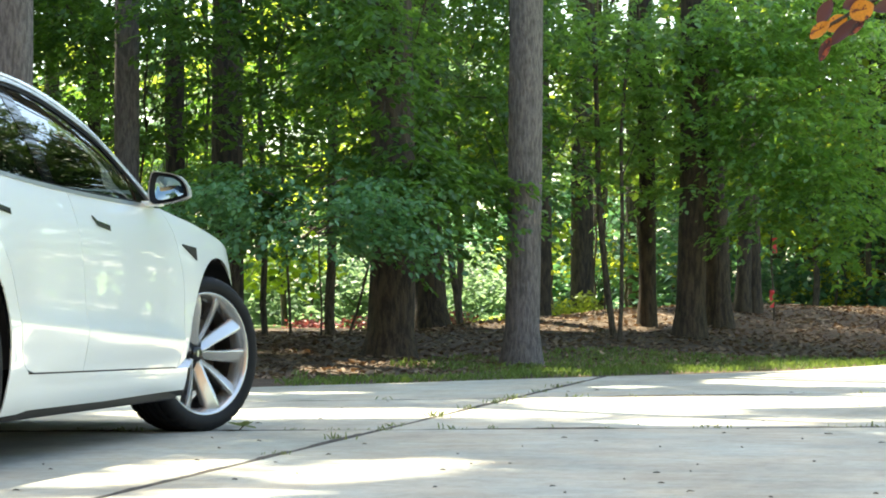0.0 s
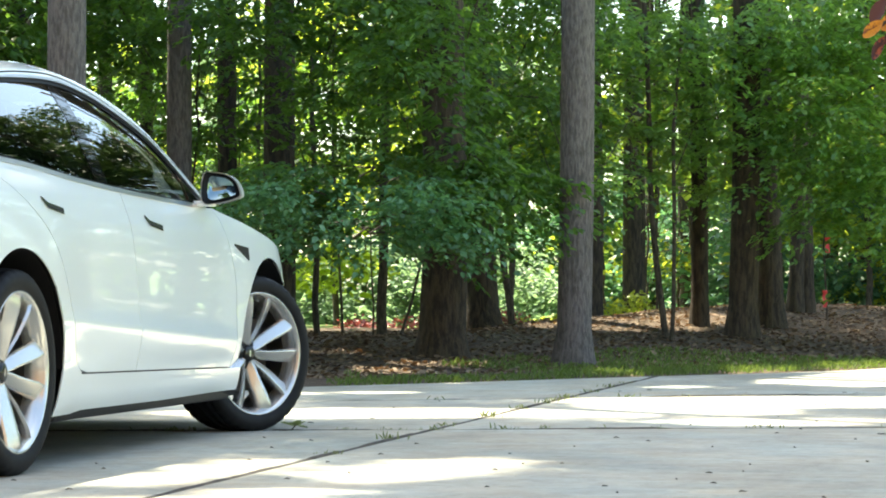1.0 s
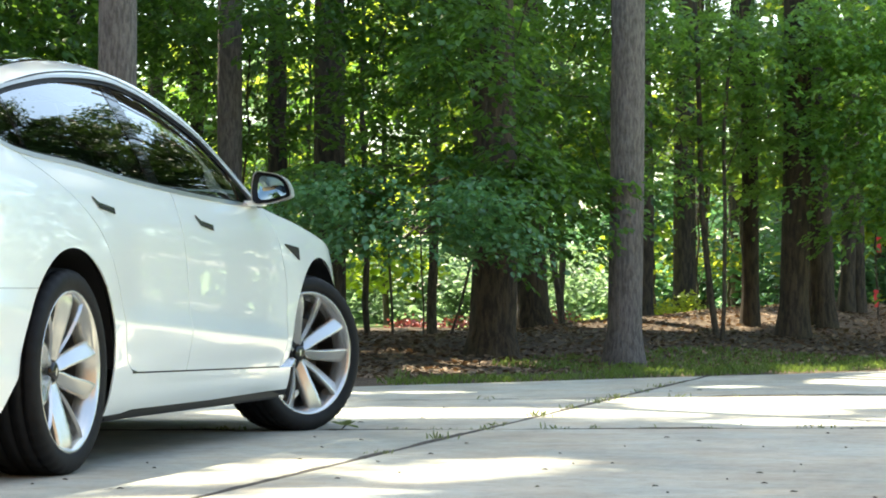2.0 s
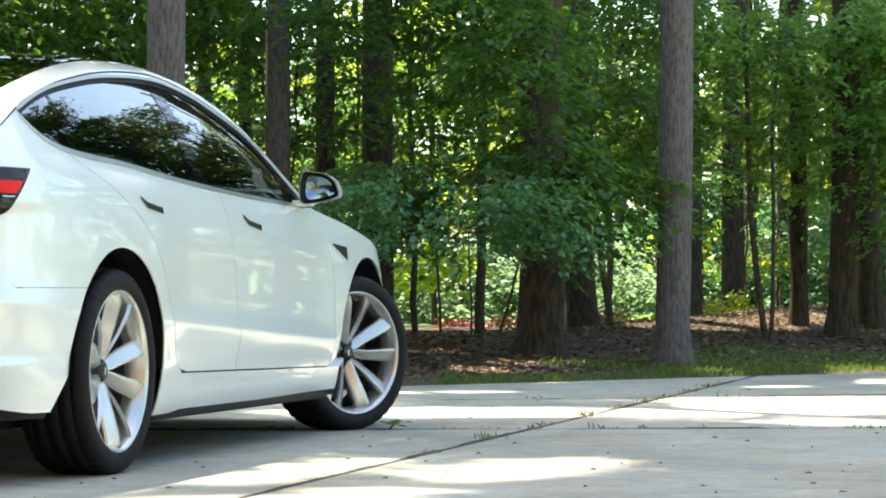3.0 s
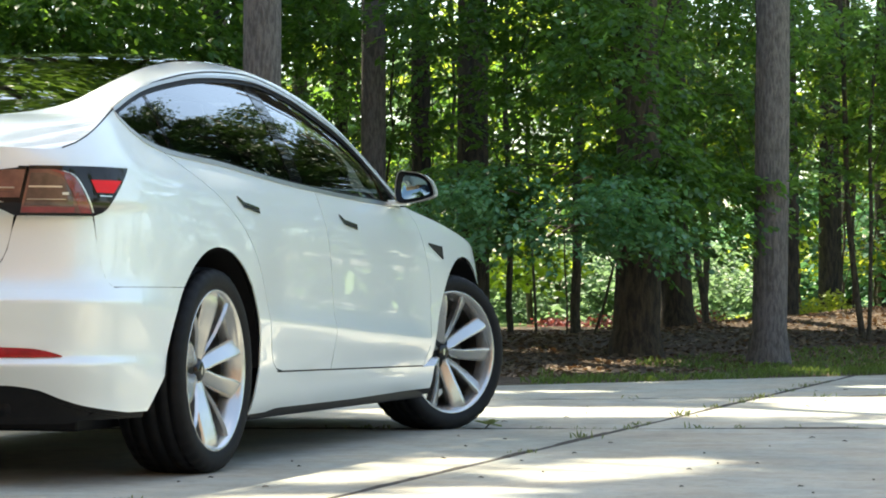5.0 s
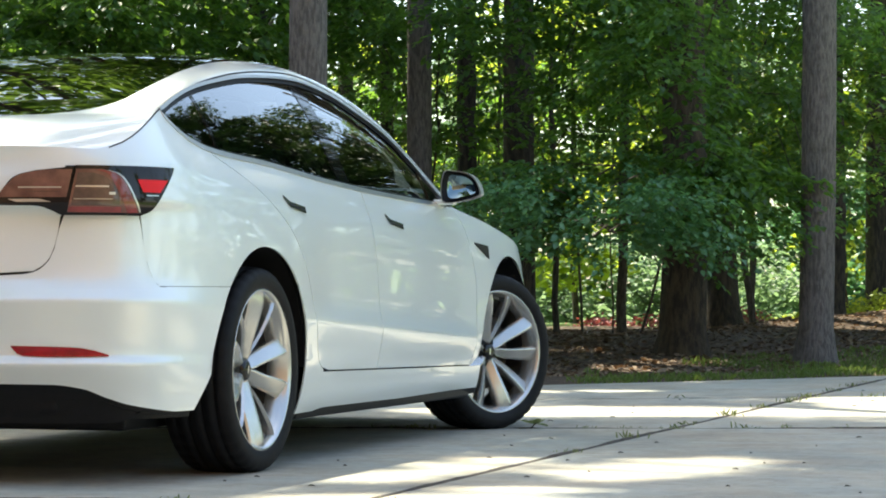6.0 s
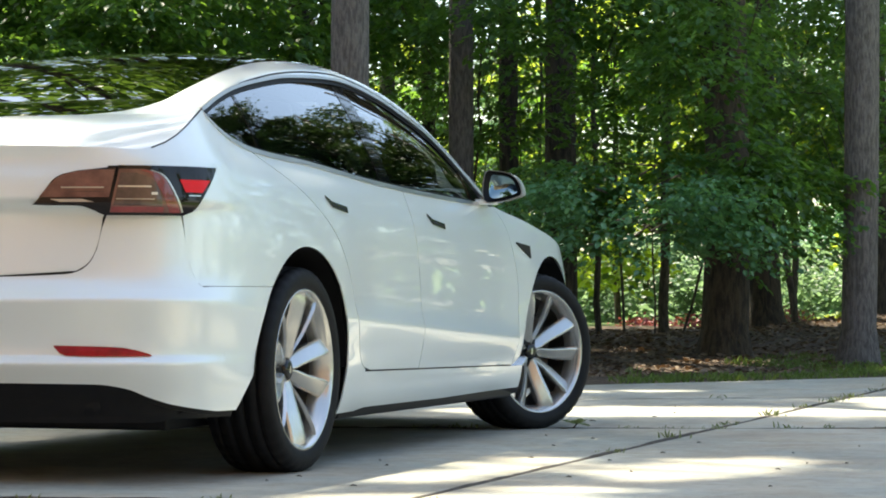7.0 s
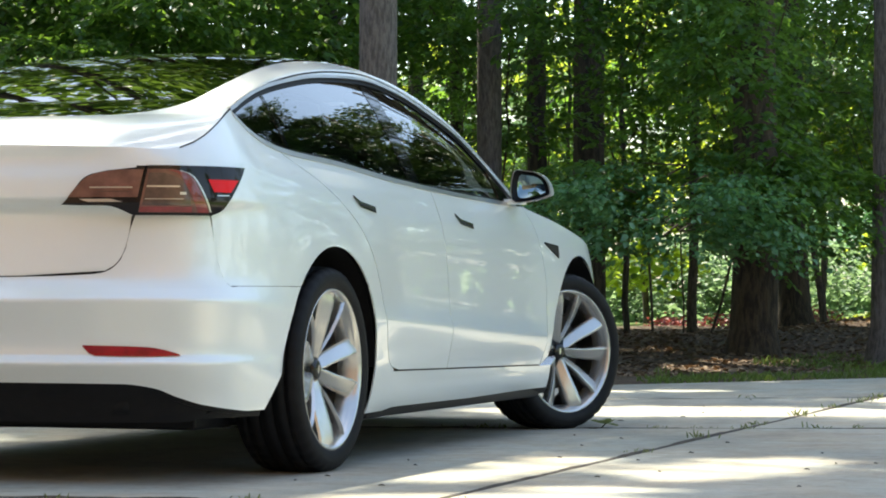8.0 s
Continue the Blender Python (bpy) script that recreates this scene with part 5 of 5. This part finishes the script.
# unseen tall crowns added to shade the drive: foot, crown middle, half-widths, leaves
for i, (x, y, cx, cy, rx, ry, n) in enumerate([(-6.5, 3.0, -5.2, 4.8, 4.2, 4.6, 14500), (-6.0, -3.2, -5.0, .6, 4.0, 4.2, 13500), (-7.0, 8.5, -5.9, 10.2, 4.4, 4.6, 10500), (-6.8, -8.6, -5.0, -2.4, 4.2, 3.6, 10500), (-5.6, 5.4, -2.8, 5.8, 2.3, 2.0, 8000), (-6.4, -12.0, -1.0, -3.6, 3.8, 3.6, 6500), (-9.0, -13.5, -5.6, -7.0, 3.8, 3.4, 6500)]):
    make_tree("unseen_shade_tree", 0, 0, .42, "unseen tall broadleaf tree added to cast dappled shade on the drive", OAK, LEAF_C, "drive trees", 0, 0, 19.0, (17.5, rx, ry, 1.5), n, .15, 700 + i, 14, 7, True, (x, y), (cx - x, cy - y))
# unseen trees added on the near side of the drive to block low light
for i, (x, y) in enumerate([(-10, 6), (-11.5, 1.5), (-9.5, -2.5), (-13, -6), (-10.5, -10), (-15, 3), (-16, -12), (-13, 10), (-8.6, 11)]):
    make_tree("unseen_side_tree", 0, 0, .3, "unseen leafy tree added beside the drive to block light", OAK, LEAF_C, "side trees", 0, 0, 9.0, (.9, 2.4, 2.4, 3.4), 2000, .32, 760 + i, 10, 5, False, (x, y))
# second unseen row, added to hide bright sky from the door mirror
for i, (x, y) in enumerate([(-19, 6), (-20, 1), (-19, -4), (-20, -9), (-19, -14), (-17, 11)]):
    make_tree("unseen_side_tree", 0, 0, .3, "unseen leafy tree added beside the drive to block light", OAK, LEAF_C, "side trees", 0, 0, 9.0, (-.5, 3.0, 3.2, 4.8), 1500, .5, 780 + i, 10, 4, False, (x, y))
# unseen trees added behind the wall to darken the car's rear
for i, (x, y) in enumerate([(-5, -16.5), (0, -17.5), (5, -17), (10, -16), (14, -12.5)]):
    make_tree("yard_tree", 0, 0, .35, "unseen tall broadleaf tree added behind the wall to block southern sky", OAK, LEAF_C, "yard trees", 0, 0, 13.0, (4.0, 3.0, 2.2, 5.0), 2000, .42, 830 + i, 10, 5, False, (x, y))
for i, (x, y) in enumerate([(24, -14), (29, -4), (30, 7), (26, 18), (17, -26), (6, -30), (-6, -28), (34, -14), (22, 30), (36, 16)]):
    make_tree("yard_tree", 0, 0, .4, "tall broadleaf tree across the yard", OAK, LEAF_C, "yard trees", 0, 0, 12.0, (2.0, 3.6, 3.6, 5.0), 1500, .55, 800 + i, 10, 5, False, (x, y))


def shrub(name, label, category, bearing, dist, rx, rz, n, size, leaf, seed, dz=0.0):
    rng = np.random.default_rng(seed)
    x, y = spot(bearing, dist)
    ob = empty(name, label, category, "", Matrix.Translation((x, y, float(terrain(x, y)) - .02 + dz)))
    lp, _, _ = crown_points(rng, (0, 0, rz * .6), (rx, rx * .7, rz * .7), n, 16, .12)
    lp[:, 2] = np.maximum(lp[:, 2], 0.01)
    part("stem", tube_mesh("stem", [(0, 0, 0), (.02, .01, rz * .4), (.05, 0, rz * .8)], [.03, .02, .01], TWIG, 6), TWIG, ob)
    part("foliage", leaves_mesh("foliage", lp, size, leaf, rng, .1, .8), leaf, ob)


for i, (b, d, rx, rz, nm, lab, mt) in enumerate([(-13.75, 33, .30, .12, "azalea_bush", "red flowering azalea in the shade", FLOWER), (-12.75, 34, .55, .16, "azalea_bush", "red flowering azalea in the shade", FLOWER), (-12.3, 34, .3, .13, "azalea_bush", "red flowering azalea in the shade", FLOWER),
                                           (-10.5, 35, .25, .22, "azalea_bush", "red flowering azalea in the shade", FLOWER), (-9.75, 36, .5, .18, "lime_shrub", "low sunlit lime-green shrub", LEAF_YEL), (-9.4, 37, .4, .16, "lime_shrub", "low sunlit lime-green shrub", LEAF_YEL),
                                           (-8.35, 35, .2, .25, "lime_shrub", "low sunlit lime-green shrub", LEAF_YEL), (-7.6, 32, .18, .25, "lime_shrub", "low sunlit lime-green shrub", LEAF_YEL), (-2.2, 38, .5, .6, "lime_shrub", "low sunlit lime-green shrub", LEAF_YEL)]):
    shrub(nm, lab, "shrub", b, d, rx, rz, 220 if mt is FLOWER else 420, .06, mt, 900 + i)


def ribbon(bearing, dist, z, seed):
    """A strip of red ribbon knotted to a thin stem."""
    x, y = spot(bearing, dist)
    ob = empty("marker_ribbon", "red plastic ribbon tied to a thin stem", "ribbon", "ribbons in the wood", Matrix.Translation((x, y, z)))
    r = random.Random(seed)
    me = mesh_from("tail", [(dx + .01 * r.uniform(-1, 1), dy, zz) for zz in (0, -.05, -.10, -.16) for dx, dy in ((-.022, 0), (.022, .006))],
                   [(0, 1, 3, 2), (2, 3, 5, 4), (4, 5, 7, 6)], RIBBON)
    part("tail", me, None, ob, "hanging ribbon tail")
    part("knot", box_bm((.05, .04, .03), (0, 0, .008), .008), RIBBON, ob, "ribbon knot")


make_tree("sapling", -3.52, 28, .022, "thin dark sapling in the woodland", TWIG, LEAF_A, "saplings", 0, 0, 4.0, (1.9, .8, .8, .9), 300, .085, 340, 6, 2)
ribbon(-3.50, 27.98, 1.20, 1)
ribbon(-3.56, 27.97, .62, 2)


def joint_weeds():
    """Small grassy tufts that grow out of the joints."""
    rng = np.random.default_rng(5)
    lines = (lambda x: -1.40 + .2 * x, lambda x: 2.62 + .30 * x, lambda x: 5.78 + .56 * x)
    spots = []
    for k, share in ((1, 30), (2, 14), (0, 9)):
        for x in rng.uniform(.3, 4.3, share):
            spots.append((x, lines[k](x), rng.integers(3, 8), rng.uniform(.012, .034)))
    for y in (1.3, 2.3, 3.05, 3.4, 4.3, 5.2, 5.9, 6.2, 6.6, 7.6, 8.4, 9.2):
        spots.append((1.58 + rng.uniform(-.01, .01), y, 14, rng.uniform(.02, .045)))
    pts, tips, sizes = [], [], []
    for x, y, n, h in spots:
        for _ in range(n):
            pts.append((x + rng.normal(0, .03), y + rng.normal(0, .006), -.003))
            lean = rng.normal(0, .6, 2)
            tips.append((lean[0], lean[1], 1.0))
            sizes.append(h)
    me = leaves_mesh("joint_weeds", pts, np.array(sizes), WEED, rng, 0, .3, .10, tip=np.array(tips))
    tagged(new("joint_weeds", me), "small yellow-green weeds growing from the pavement joints", "weeds", kind="stuff")


joint_weeds()


def joint_dirt():
    """Low uneven ridges of soil and moss that fill the joints."""
    rng = np.random.default_rng(8)
    verts, faces = [], []
    def run(points):
        base = len(verts)
        h = 0.0035
        for x, y, nx, ny in points:
            h = min(.008, max(.0005, h + rng.normal(0, .0016)))
            w = .007 + .006 * rng.random()
            for k, z in ((-1, -.004), (-.4, h * .8), (.3, h), (1, -.004)):
                verts.append((x + nx * w * k, y + ny * w * k, z))
        n = len(points)
        for i in range(n - 1):
            for k in range(3):
                faces.append((base + i * 4 + k, base + i * 4 + k + 1, base + i * 4 + 5 + k, base + i * 4 + 4 + k))
    for f in (lambda x: -1.40 + .2 * x, lambda x: 2.62 + .30 * x, lambda x: 5.78 + .56 * x, lambda x: -4.6 + .18 * x):
        run([(x, min(f(x), edge_y(x) - .02), 0, 1) for x in np.arange(-4.5, 8, .05)])
    run([(1.58, y, 1, 0) for y in np.arange(-8, edge_y(1.58) - .05, .05)])
    ob = new("joint_dirt", mesh_from("joint_dirt", verts, faces, JOINT))
    tagged(ob, "dark soil and moss filling the pavement joints", "soil", kind="stuff")


def edge_y(x):
    return float(np.interp(x, EX, EY))


joint_dirt()


def leafy_weed(x, y):
    rng = np.random.default_rng(12)
    ob = empty("leafy_weed", "low green leafy weed on the concrete", "weed", "", Matrix.Translation((x, y, 0)))
    part("stem", tube_mesh("stem", [(-.02, 0, .0), (0, 0, .02), (.02, 0, .03)], [.003, .003, .002], TWIG, 5), TWIG, ob)
    for i in range(7):
        a = 2 * math.pi * i / 7
        tip = np.array([(math.cos(a), math.sin(a), .25)])
        part("leaf", leaves_mesh("leaf", [(0.01 * math.cos(a), .01 * math.sin(a), .02)], .055, WEED, rng, 0, .2, .32, tip=tip), None, ob)


leafy_weed(1.02, 2.90)


def strewn(name, label, category, n, region, size, material, seed, flat=True, lift=.01):
    rng = np.random.default_rng(seed)
    pts = region(rng, n)
    z = np.array([float(terrain(a, b)) for a, b in pts]) if category != "leaf" else np.zeros(len(pts))
    c = np.column_stack([pts, z + lift])
    ob = new(name, leaves_mesh(name, c, size, material, rng, 0.0 if flat else -.3, .25 if flat else .5))
    return tagged(ob, label, category, kind="stuff")


def along(q0, q1, a0, a1, power=1.0):
    def f(rng, n):
        qd, al = q0 + (q1 - q0) * rng.uniform(0, 1, n) ** power, rng.uniform(a0, a1, n)
        x, y = -.33 - .85 * qd + .53 * al, 8.15 + .53 * qd + .85 * al
        return np.column_stack([x, y])
    return f


strewn("leaf_litter", "brown fallen leaves strewn over the bank", "leaf litter", 37000, along(.7, 10, -7, 18, 1.2), .055, LITTER, 21)


def grass_strip():
    rng = np.random.default_rng(31)
    n = 30000
    pts = along(.02, 2.2, -7, 15, 1.5)(rng, n)
    patchy = np.array([noise.noise(Vector((a * .8, b * .8, 0))) for a, b in pts])
    qd, al = beyond(pts[:, 0], pts[:, 1])
    lush = smooth(1.6, 3.0, al) * smooth(8.0, 5.5, al)
    keep = patchy + .32 * smooth(1, 6, al) - .38 * smooth(2.3, .8, al) * smooth(.25, .5, qd) + .22 * smooth(.5, .1, qd) + .30 * lush - .40 * qd * (1 - .25 * lush) > -.10
    pts = pts[keep]
    n = len(pts)
    c = np.column_stack([pts, [float(terrain(a, b)) for a, b in pts]])
    tip = np.stack([rng.normal(0, .5, n), rng.normal(0, .5, n), np.ones(n)], 1)
    ob = new("grass", leaves_mesh("grass", c, .052, GRASS, rng, 0, .3, .055, tip=tip))
    tagged(ob, "patchy green grass strip along the pavement's edge", "grass", kind="stuff")


grass_strip()

# specks and twigs on the concrete
_r = random.Random(9)
for i in range(90):
    x, y = _r.uniform(.9, 4.6), _r.uniform(-1.0, 8.0)
    ln = _r.uniform(.004, .016) * (2.0 if i % 9 == 0 else 1.0)
    a = _r.uniform(0, math.pi)
    me = tube_mesh("twig", [(-ln, 0, .003), (-ln * .2, ln * .5, .005), (ln, ln * .1, .003)], [.0015, .0025, .001], TWIG, 5)
    tagged(new("twig", me), "dry brown twig lying on the concrete", "twig", "twigs on the pavement").matrix_basis = pose(x, y, .0, 0, 0, math.degrees(a))


def ornamental_tree():
    """A small tree beside the drive; one twig of mottled leaves hangs into the view."""
    rng = np.random.default_rng(3)
    ob = empty("ornamental_tree", "small ornamental tree with mottled orange and purple leaves", "tree", "", Matrix.Translation((5.435, 1.1, -.02)))
    part("trunk", tube_mesh("trunk", [(0, 0, 0), (.03, .02, 1.0), (0, 0, 2.0), (-.1, 0, 2.5)], [.05, .04, .03, .015], TWIG, 9), TWIG, ob)
    part("limb", tube_mesh("limb", [(0, 0, 1.9), (-.7, .05, 2.15), (-1.35, .02, 1.85), (-1.66, 0, 1.63), (-1.9, 0, 1.50)], [.025, .02, .014, .009, .004], TWIG, 7), TWIG, ob)
    # broad leaves hanging from the twig: middle, length, width, turn
    for x, z, ln, wd, turn, mat, lab in ((-1.742, 1.572, .090, .075, -25, MOTTLE, "broad mottled orange leaf"), (-1.826, 1.532, .080, .058, -38, MOTTLE, "broad mottled orange leaf"), (-1.885, 1.508, .088, .044, -40, MOTTLE, "broad mottled orange leaf"),
                                         (-1.800, 1.505, .150, .045, -40, PURPLE, "dark purple leaf"), (-1.868, 1.570, .100, .050, -62, PURPLE, "dark purple leaf"), (-1.868, 1.442, .090, .036, -66, RUSSET, "russet leaf"),
                                         (-1.770, 1.600, .080, .050, -20, PURPLE, "dark purple leaf"), (-1.655, 1.590, .110, .050, -15, PURPLE, "dark purple leaf"), (-1.760, 1.515, .075, .030, -45, RUSSET, "russet leaf")):
        part("leaf", broad_leaf(ln, wd, mat), None, ob, lab).matrix_basis = pose(x, rng.uniform(-.02, .02), z, 0, turn, rng.uniform(-14, 14))


def broad_leaf(ln, wd, material):
    """An oval leaf with a midrib fold, lying in the xz plane along x."""
    verts, faces = [], []
    n = 10
    for i in range(n + 1):
        t = i / n
        w = wd / 2 * math.sin(math.pi * min(1, t * .97 + .015)) ** .7
        x, sag = (t - .5) * ln, .10 * ln * (t - .5) ** 2
        verts += [(x, -.006, w - sag), (x, .002 - sag, -sag), (x, -.006, -w - sag)]
    for i in range(n):
        k = 3 * i
        faces += [(k, k + 3, k + 4, k + 1), (k + 1, k + 4, k + 5, k + 2)]
    return mesh_from("leaf", verts, faces, material)


ornamental_tree()


def back_wall():
    """An unseen wall added for an inferred house: blocks southern sky, bounces warm light."""
    ob = new("unseen_wall_south", bpy.data.meshes.new("unseen_wall_south"))
    bm = box_bm((24, .3, 9.6), (0, 0, 4.78), .02)
    bm.to_mesh(ob.data)
    bm.free()
    ob.data.materials.append(BRICK)
    ob.matrix_basis = pose(1.0, -11.0, 0, 0, 0, 4)
    tagged(ob, "unseen plain tan brick wall added to block sky and warm the car's rear", "wall", kind="structure")


back_wall()


# ---------------------------------------------------------------- pavement slabs
def lines_y(k, x):
    return ((-16.0), (-12.0 + .1 * x), (-8.3 + .15 * x), (-4.6 + .18 * x), (-1.40 + .2 * x), (2.62 + .30 * x), (5.78 + .56 * x))[k]


def build_pavement():
    bed_v = [(-13.5, -18, -.006)] + [(x, y, -.006) for x, y in EDGE if x < 8.1] + [(8.1, edge_y(8.1), -.006), (8.1, -18, -.006)]
    bed = new("pavement", mesh_from("pavement", bed_v, [tuple(range(len(bed_v)))[::-1]], JOINT, False))
    tagged(bed, "weathered pale concrete driveway with weedy joints", "driveway", kind="structure")
    cols = [-11.3, -8.05, -4.85, -1.65, 1.58, 4.85, 8.1]
    g = .007
    for xa, xb in zip(cols, cols[1:]):
        xa, xb = xa + .015, xb - .015
        for k in range(7):
            lo = (lines_y(k, xa) + g, lines_y(k, xb) + g)
            if k < 6:
                hi = [(xb, lines_y(k + 1, xb) - g), (xa, lines_y(k + 1, xa) - g)]
            else:
                xs = sorted({xb, xa, *[x for x in EX if xa < x < xb]}, reverse=True)
                hi = [(x, edge_y(x)) for x in xs]
            # clip against the wood's edge
            ring = [(xa, lo[0]), (xb, lo[1])] + hi
            ring = [(x, min(y, edge_y(x))) for x, y in ring]
            if k < 6:
                more = [x for x in EX if xa < x < xb]
                if any(y >= edge_y(x) - 1e-6 for x, y in hi) and more:
                    ring = [(xa, min(lo[0], edge_y(xa))), (xb, min(lo[1], edge_y(xb)))] + [(x, min(lines_y(k + 1, x) - g, edge_y(x))) for x in sorted({xb, xa, *more}, reverse=True)]
            area = 0.5 * sum(a[0] * b[1] - b[0] * a[1] for a, b in zip(ring, ring[1:] + ring[:1]))
            if area < .02:
                continue
            bm = bmesh.new()
            up = [bm.verts.new((x, y, 0)) for x, y in ring]
            dn = [bm.verts.new((x, y, -.10)) for x, y in ring]
            top = bm.faces.new(up)
            n = len(ring)
            for i in range(n):
                bm.faces.new((up[i], dn[i], dn[(i + 1) % n], up[(i + 1) % n]))
            bmesh.ops.remove_doubles(bm, verts=bm.verts, dist=1e-4)
            rim = [e for e in bm.edges if abs(e.verts[0].co.z) < 1e-5 and abs(e.verts[1].co.z) < 1e-5]
            bmesh.ops.bevel(bm, geom=rim, offset=.006, segments=2, profile=.5, affect="EDGES")
            part("slab", bm, CONCRETE, bed, soft=False)


build_pavement()
